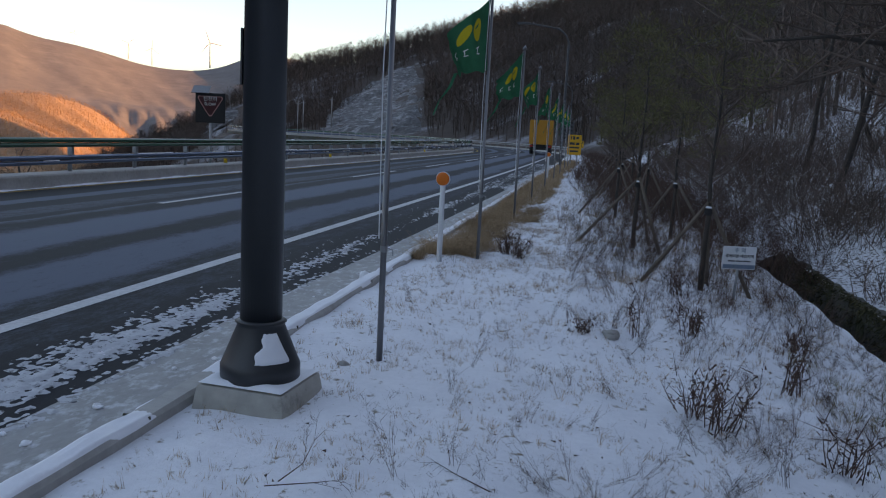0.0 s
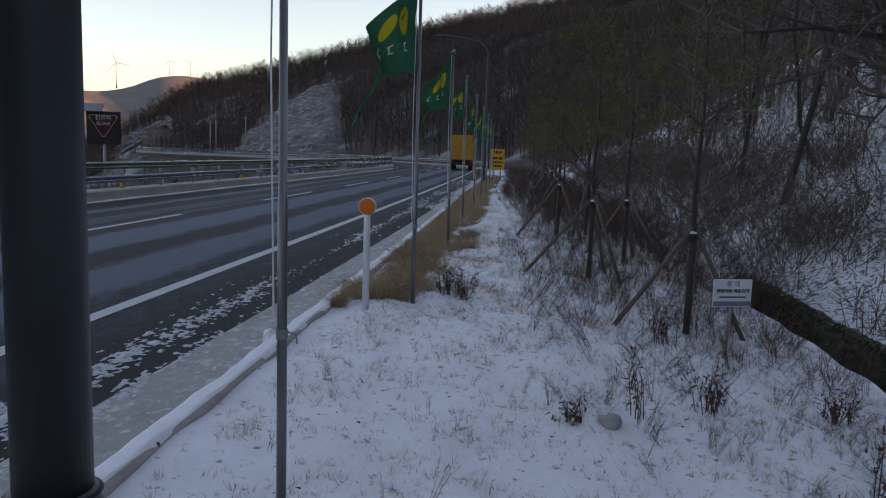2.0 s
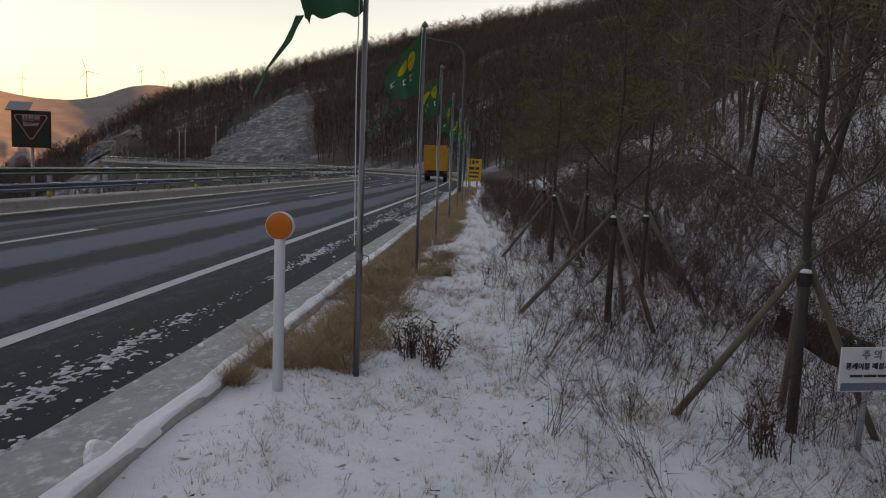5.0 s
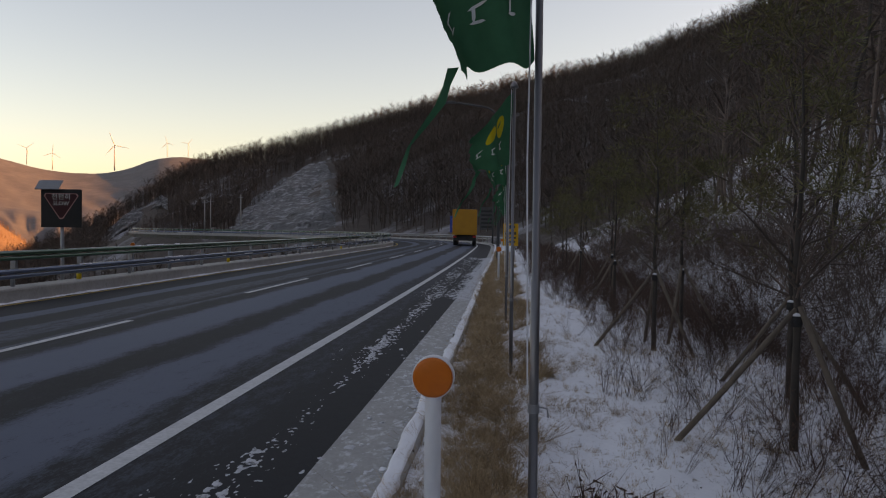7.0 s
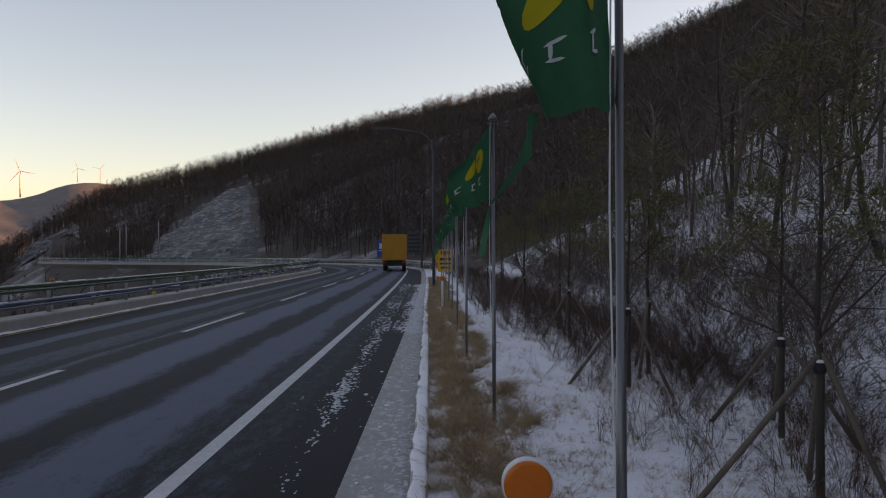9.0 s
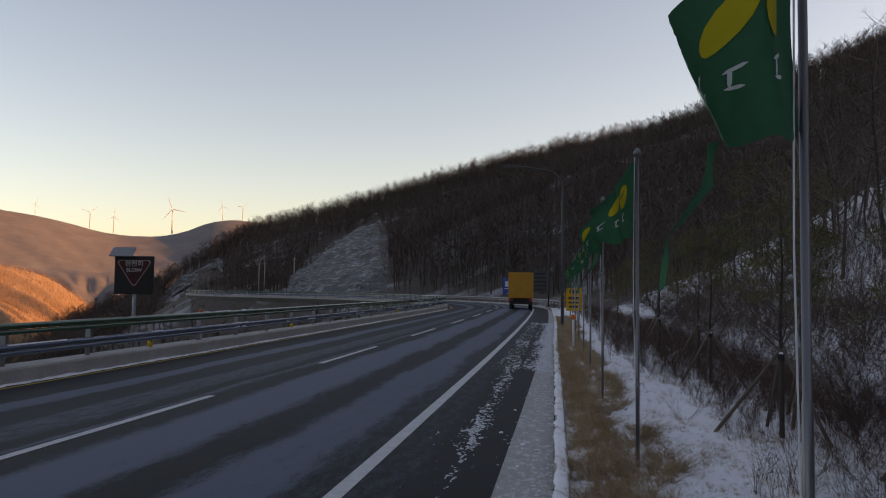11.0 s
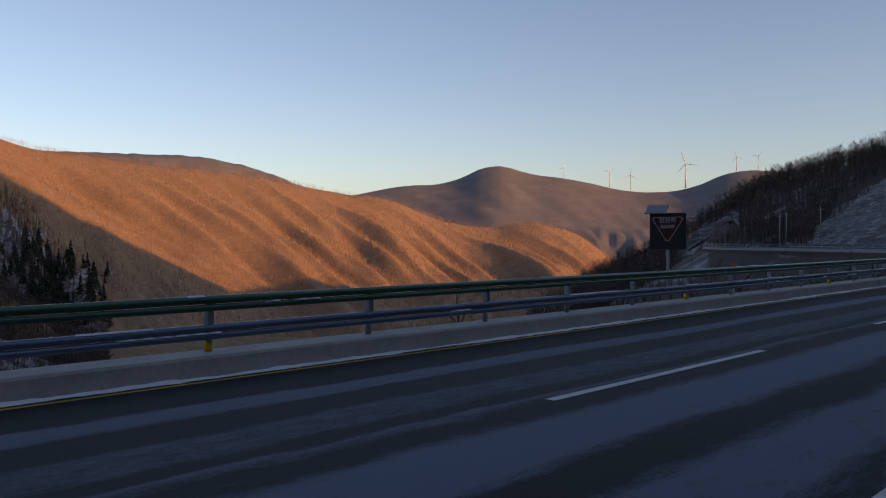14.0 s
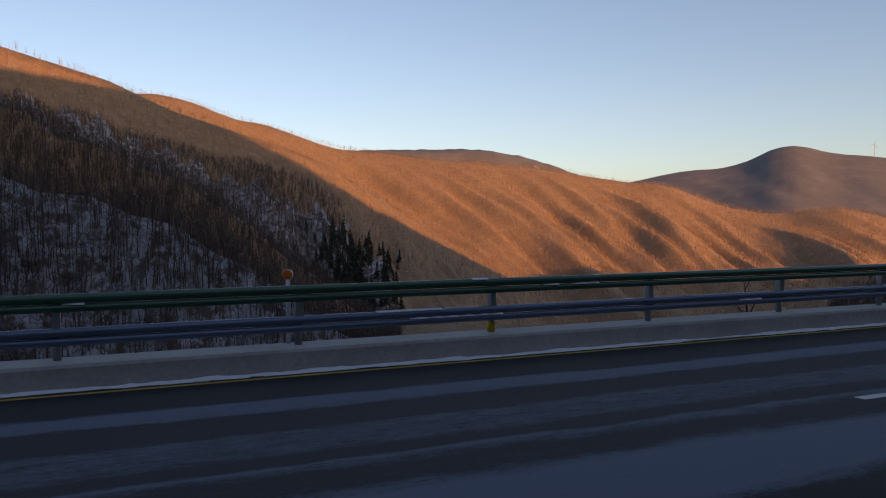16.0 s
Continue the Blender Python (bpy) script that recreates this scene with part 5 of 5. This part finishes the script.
p[:, 0] += np.interp(p[:, 1], LINE[:, 1][:200], LINE[:, 0][:200])
stuff("thicket", scatter(thicket, on_slope(p), RNG.uniform(1.2, 2.8, len(p)), 0.25), M["twig"], "dense leafless brown thicket on the slope", "thicket")
fallen = RNG.uniform(0, 1, (620, 3))
p = on_slope(np.column_stack([8 + 14 * fallen[:, 0], -2 + 40 * fallen[:, 1]]))
ang = RNG.uniform(0, 6.28, 620)
ln = RNG.uniform(0.25, 0.9, 620)
d = np.column_stack([np.cos(ang), np.sin(ang), 0.25 * np.cos(ang) + RNG.uniform(-0.05, 0.3, 620)]) * ln[:, None]
stuff("fallen_branches", stems(p, p + d * 0.5 + RNG.normal(0, 0.04, d.shape), p + d, RNG.uniform(0.006, 0.017, 620)), M["bark"], "fallen dead branches lying on the slope", "branches")
p = np.column_stack([np.full(9000, 7.70) + RNG.normal(0, 0.05, 9000), RNG.uniform(2, 18, 9000), -0.20 - 0.45 * RNG.uniform(0, 1, 9000) ** 1.7])
q = p + np.column_stack([RNG.uniform(-0.07, 0.0, 9000), RNG.normal(0, 0.04, 9000), RNG.uniform(-0.08, 0.04, 9000)])
stuff("ditch_moss", slivers(p, q, RNG.uniform(0.005, 0.016, 9000)), M["moss"], "moss and dead leaves hanging over the ditch edge", "moss")
litter = on_verge(spread_points(800, 2.5, 6.9, 3, 15))
stuff("leaf_litter", slivers(litter + [0, 0, 0.012], litter + np.column_stack([RNG.normal(0, 0.015, (len(litter), 2)), np.full(len(litter), 0.016)]), RNG.uniform(0.003, 0.008, len(litter))), M["weed"], "small dark dead leaves lying on the snow", "leaves")


def bush(x, y, seed, n, h, label, material="weed"):
    z = float(verge_z(np.array([x]), np.array([y]))[0])
    ob = new("shrub", raw_mesh("shrub", *stem_proto(seed, n, 0.30, h, 0.0045, 5, 9), M[material]))
    ob.matrix_world = pose(x, y, z)
    tagged(ob, label, "shrub", "small dead shrubs in the snow")


for i, (x, y, n, h) in enumerate([(5.14, 7.48, 15, 0.40), (5.0, 7.68, 11, 0.34), (5.75, 8.5, 12, 0.42), (5.22, 9.75, 14, 0.36), (6.15, 10.1, 16, 0.26), (3.22, 13.0, 22, 0.36), (3.4, 12.8, 16, 0.30), (4.3, 9.22, 10, 0.15), (5.77, 7.25, 10, 0.34), (6.3, 7.1, 9, 0.33), (4.74, 9.5, 5, 0.48), (5.25, 11.7, 12, 0.4)]):
    bush(x, y, 300 + i, n, h, "small dead brown shrub standing in thin snow")


def lump(name, x, y, z, size, seed, material, label, category, squash=0.6):
    bm = bmesh.new()
    bmesh.ops.create_icosphere(bm, subdivisions=3, radius=1)
    for v in bm.verts:
        k = 1 + 0.35 * noise.noise(v.co * 1.3 + Vector((seed, 0, 0))) + 0.12 * noise.noise(v.co * 4 + Vector((0, seed, 0)))
        v.co = Vector((v.co.x * k * size, v.co.y * k * size * 0.8, v.co.z * k * size * squash))
    me = bpy.data.meshes.new(name)
    bm.to_mesh(me)
    bm.free()
    me.materials.append(M[material])
    ob = new(name, me)
    ob.matrix_world = pose(x, y, z, 0, 0, seed * 40)
    return tagged(ob, label, category)


lump("rock", 4.53, 9.28, 0.08, 0.085, 2, "stone", "rounded grey stone lying in the snow", "rock")
lump("rock", 2.78, 7.72, 0.09, 0.04, 4, "stone", "small grey stone beside a flagpole", "rock")
lump("snow_clod", 1.82, 11.2, -0.01, 0.085, 7, "snow", "frozen lump of dirty snow in the gutter", "snow clod", 0.8)
for k in range(34):
    s, u = RNG.uniform(6, 24), RNG.uniform(0.75, 1.9)
    x, y, _ = at(s, u)
    lump("snow_clod", x, y, road_z(min(u, 1.36)) + 0.002, RNG.uniform(0.012, 0.04), k, "snow", "small crumb of frozen snow in the gutter", "snow clod", 0.6)

# dead twigs lying in the snow
for i, (x, y, a) in enumerate([(3.08, 5.85, 15), (3.12, 5.9, 55), (4.68, 8.83, 70), (4.0, 6.1, 170)]):
    rng = np.random.default_rng(500 + i)
    out = []
    branch_set(rng, (0, 0, 0.02), (1, 0, 0.3), 0.38, 0.0035, 2, out, 0.8)
    ob = new("twig", raw_mesh("twig", *arrays(out), M["weed"]))
    ob.matrix_world = pose(x, y, float(verge_z(np.array([x]), np.array([y]))[0]), 0, 0, a)
    tagged(ob, "bare dead twig lying in the snow", "twig", "twigs in the snow")


# ---- woods on the hills ----
def far_tree(seed, n, trunk, w, up=0.7, flat=False):
    rng = np.random.default_rng(seed)
    v = stems([(0, 0, -0.05)], [(rng.normal(0, 0.02), rng.normal(0, 0.02), 0.5)], [(rng.normal(0, 0.05), rng.normal(0, 0.05), 1.0)], [trunk])
    if flat:
        v = slivers([(0, 0, -0.05)], [(rng.normal(0, 0.05), rng.normal(0, 0.05), 1.0)], [trunk])
    q = rng.uniform(0.25, 0.95, n)
    a = rng.uniform(0, 6.28, n)
    ln = rng.uniform(0.16, 0.34, n) * (1.25 - 0.6 * q)
    p0 = np.column_stack([np.zeros(n), np.zeros(n), q])
    p1 = p0 + np.column_stack([np.cos(a) * ln, np.sin(a) * ln, ln * rng.uniform(0.3, 1.2, n) * up * 1.4])
    return join(v, slivers(p0, p1, np.full(n, w)))


def wood(name, n, az0, az1, r0, r1, h0, h1, protos, material, label, keep=None, seed=0):
    az = np.radians(RNG.uniform(az0, az1, n))
    r = np.sqrt(RNG.uniform(r0 * r0, r1 * r1, n))
    x, y = EYE[0] - r * np.sin(az), EYE[1] + r * np.cos(az)
    d = beside(x, y)
    ok = (d > 15) | (d < -16)
    if keep is not None:
        ok &= keep(np.degrees(az), r, x, y, d)
    x, y = x[ok], y[ok]
    z = height(x, y)
    return stuff(name, scatter(protos, np.column_stack([x, y, z - 0.2]), RNG.uniform(h0, h1, len(x)), 0.05), M[material], label, "woods")


mid_trees = [far_tree(700 + k, 21, 0.014, 0.007) for k in range(8)]
low_trees = [far_tree(720 + k, 12, 0.026, 0.011, 0.7, True) for k in range(6)]
ROCK_TOP = [(12.9, -1), (13.2, 3.4), (13.9, 4.9), (15.2, 4.6), (16.4, 3.7), (17.3, 3.5), (19.2, 2.1), (20.9, -1)]
SMALL_TOP = [(25.0, -3), (25.2, 2.1), (27, 1.2), (29.0, -0.2), (29.2, -3)]


def off_rock(a, r, x, y, d):
    el = np.degrees(np.arctan2(height(x, y) - EYE[2], r))
    on = el < np.interp(a, *np.array(ROCK_TOP).T) + 0.1
    top = np.interp(a, *np.array(SMALL_TOP).T)
    on |= (el < top - 0.1) & (el > top - 1.9)
    return ~(on & (a > 12.9) & (a < 29.2) ) & ~((x < 50) & (y < 86) & (x > 5))



wood("front_woods", 32000, -50, 40, 60, 420, 5.0, 9.0, mid_trees, "far_tree", "dark leafless woods covering the hill ahead", lambda a, r, x, y, d: off_rock(a, r, x, y, d) & ((d > 15) | (r > 195)))
crest_az = lambda a, r, x, y, d: off_rock(a, r, x, y, d) & (np.abs(r - table(a, FRONT_R)) < 16)
wood("crest_woods", 27000, -34, 36, 240, 430, 6.5, 11.5, mid_trees, "far_tree", "line of leafless trees along the crest", crest_az)
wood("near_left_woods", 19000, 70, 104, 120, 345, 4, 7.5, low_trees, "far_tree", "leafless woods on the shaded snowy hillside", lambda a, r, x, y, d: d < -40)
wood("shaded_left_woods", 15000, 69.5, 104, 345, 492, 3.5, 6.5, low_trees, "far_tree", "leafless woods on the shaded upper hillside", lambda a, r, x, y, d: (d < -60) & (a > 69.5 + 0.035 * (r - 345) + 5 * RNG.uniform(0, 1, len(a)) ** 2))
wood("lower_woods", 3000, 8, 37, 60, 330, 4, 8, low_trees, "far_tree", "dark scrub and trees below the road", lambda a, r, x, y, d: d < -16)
wood("sunlit_woods", 46000, 30, 104, 380, 960, 2.8, 5, low_trees, "sun_tree", "leafless woods on sunlit hills, warm sunlight in their colour", lambda a, r, x, y, d: d < -60)
wp = spread_points(430, 12, 52, -6, 86)
stuff("slope_woods", scatter(mid_trees, on_slope(wp), RNG.uniform(4, 8.5, len(wp)), 0.10), M["twig"], "thin leafless saplings crowding the wooded slope", "woods")


def conifer_proto(seed):
    rng = np.random.default_rng(seed)
    n = 130
    q = rng.uniform(0.08, 1.0, n)
    a = rng.uniform(0, 6.28, n)
    ln = 0.34 * (1.08 - q) * rng.uniform(0.5, 1.2, n)
    p0 = np.column_stack([np.zeros(n), np.zeros(n), q])
    p1 = p0 + np.column_stack([np.cos(a) * ln, np.sin(a) * ln, -0.3 * ln])
    return join(stems([(0, 0, -0.05)], [(0, 0, 0.5)], [(0, 0, 1.0)], [0.02]), slivers(p0, p1, np.full(n, 0.045)))


ca, cr = RNG.normal(73.0, 1.6, 150), RNG.uniform(350, 430, 150)
cxy = np.column_stack([EYE[0] - cr * np.sin(np.radians(ca)), EYE[1] + cr * np.cos(np.radians(ca))])
stuff("far_conifers", scatter([conifer_proto(k) for k in range(4)], np.column_stack([cxy, height(cxy[:, 0], cxy[:, 1])]), RNG.uniform(4.5, 10, 150), 0.02), M["conifer"], "dark conifers in a snowy hollow of the hillside", "conifers")

# a leafless tree just below the rail
bare_tree((-15.3, 25.9, -4.2), [(0, 0, 0), (0.1, 0, 1.4), (0.0, 0, 2.6), (0.1, 0, 3.4), (0, 0, 4.2)], 0.07, [(1, (0.8, 0, 0.9), 1.5), (2, (-0.8, 0.2, 0.9), 1.6), (2, (0.7, 0.5, 0.8), 1.5), (3, (-0.6, -0.4, 0.8), 1.3), (3, (0.7, -0.3, 0.9), 1.3), (4, (0, 0, 1), 0.9), (4, (0.5, 0.2, 0.8), 1.0)], 77,
          "leafless tree standing below the guardrail", 3)


# ---- far things ----
def turbine(az, r, h, blade, rot, label):
    a = math.radians(az)
    x, y = EYE[0] - r * math.sin(a), EYE[1] + r * math.cos(a)
    z = float(height(np.array([x]), np.array([y]))[0])
    e = thing("wind_turbine", (x, y, z - 1), label, "wind turbine", "wind turbines on the far ridge", az)
    part("tower", Geo().tube([(0, 0, 0), (0, 0, h)], [h * 0.030, h * 0.018], 10), M["turbine"], e, "", True)
    part("nacelle", Geo().box(-h * 0.02, h * 0.02, -h * 0.04, h * 0.08, h, h * 1.045, h * 0.008), M["turbine"], e)
    hub = part("hub", Geo().tube([(0, -h * 0.04, h * 1.02), (0, -h * 0.07, h * 1.02)], [h * 0.022, h * 0.01], 10), M["turbine"], e, "", True)
    for k in range(3):
        q = radians(rot + 120 * k)
        tip = (math.sin(q) * blade, -h * 0.06, h * 1.02 + math.cos(q) * blade)
        m1 = (math.sin(q) * blade * 0.3, -h * 0.06, h * 1.02 + math.cos(q) * blade * 0.3)
        part("blade", Geo().tube([(0, -h * 0.06, h * 1.02), m1, tip], [h * 0.012, h * 0.020, h * 0.005], 6), M["turbine"], hub)


for az, r, px, rot in ((37.3, 1885, 17, 20), (34.0, 1890, 25, 50), (32.5, 1890, 26, 5), (28.7, 1890, 40, -20), (25.3, 1890, 22, -15), (23.9, 1890, 21, 40)):
    h = px / 1356 * r
    turbine(az, r, h, h * 0.55, rot, "white wind turbine on a far ridge against the sky")
for az, r, h in ((22.6, 205, 9.0), (22.2, 206, 9.0), (20.1, 200, 8.5)):
    a = math.radians(az)
    x, y = EYE[0] - r * math.sin(a), EYE[1] + r * math.cos(a)
    e = thing("utility_pole", (x, y, float(height(np.array([x]), np.array([y]))[0]) - 0.5), "thin grey utility pole at the foot of the hill", "utility pole", "far utility poles")
    part("pole", Geo().tube([(0, 0, 0), (0, 0, h)], [0.16, 0.11], 8), M["concrete"], e, "", True)
    part("crossarm", Geo().box(-0.7, 0.7, -0.06, 0.06, h - 0.7, h - 0.58, 0.01), M["galv"], e)
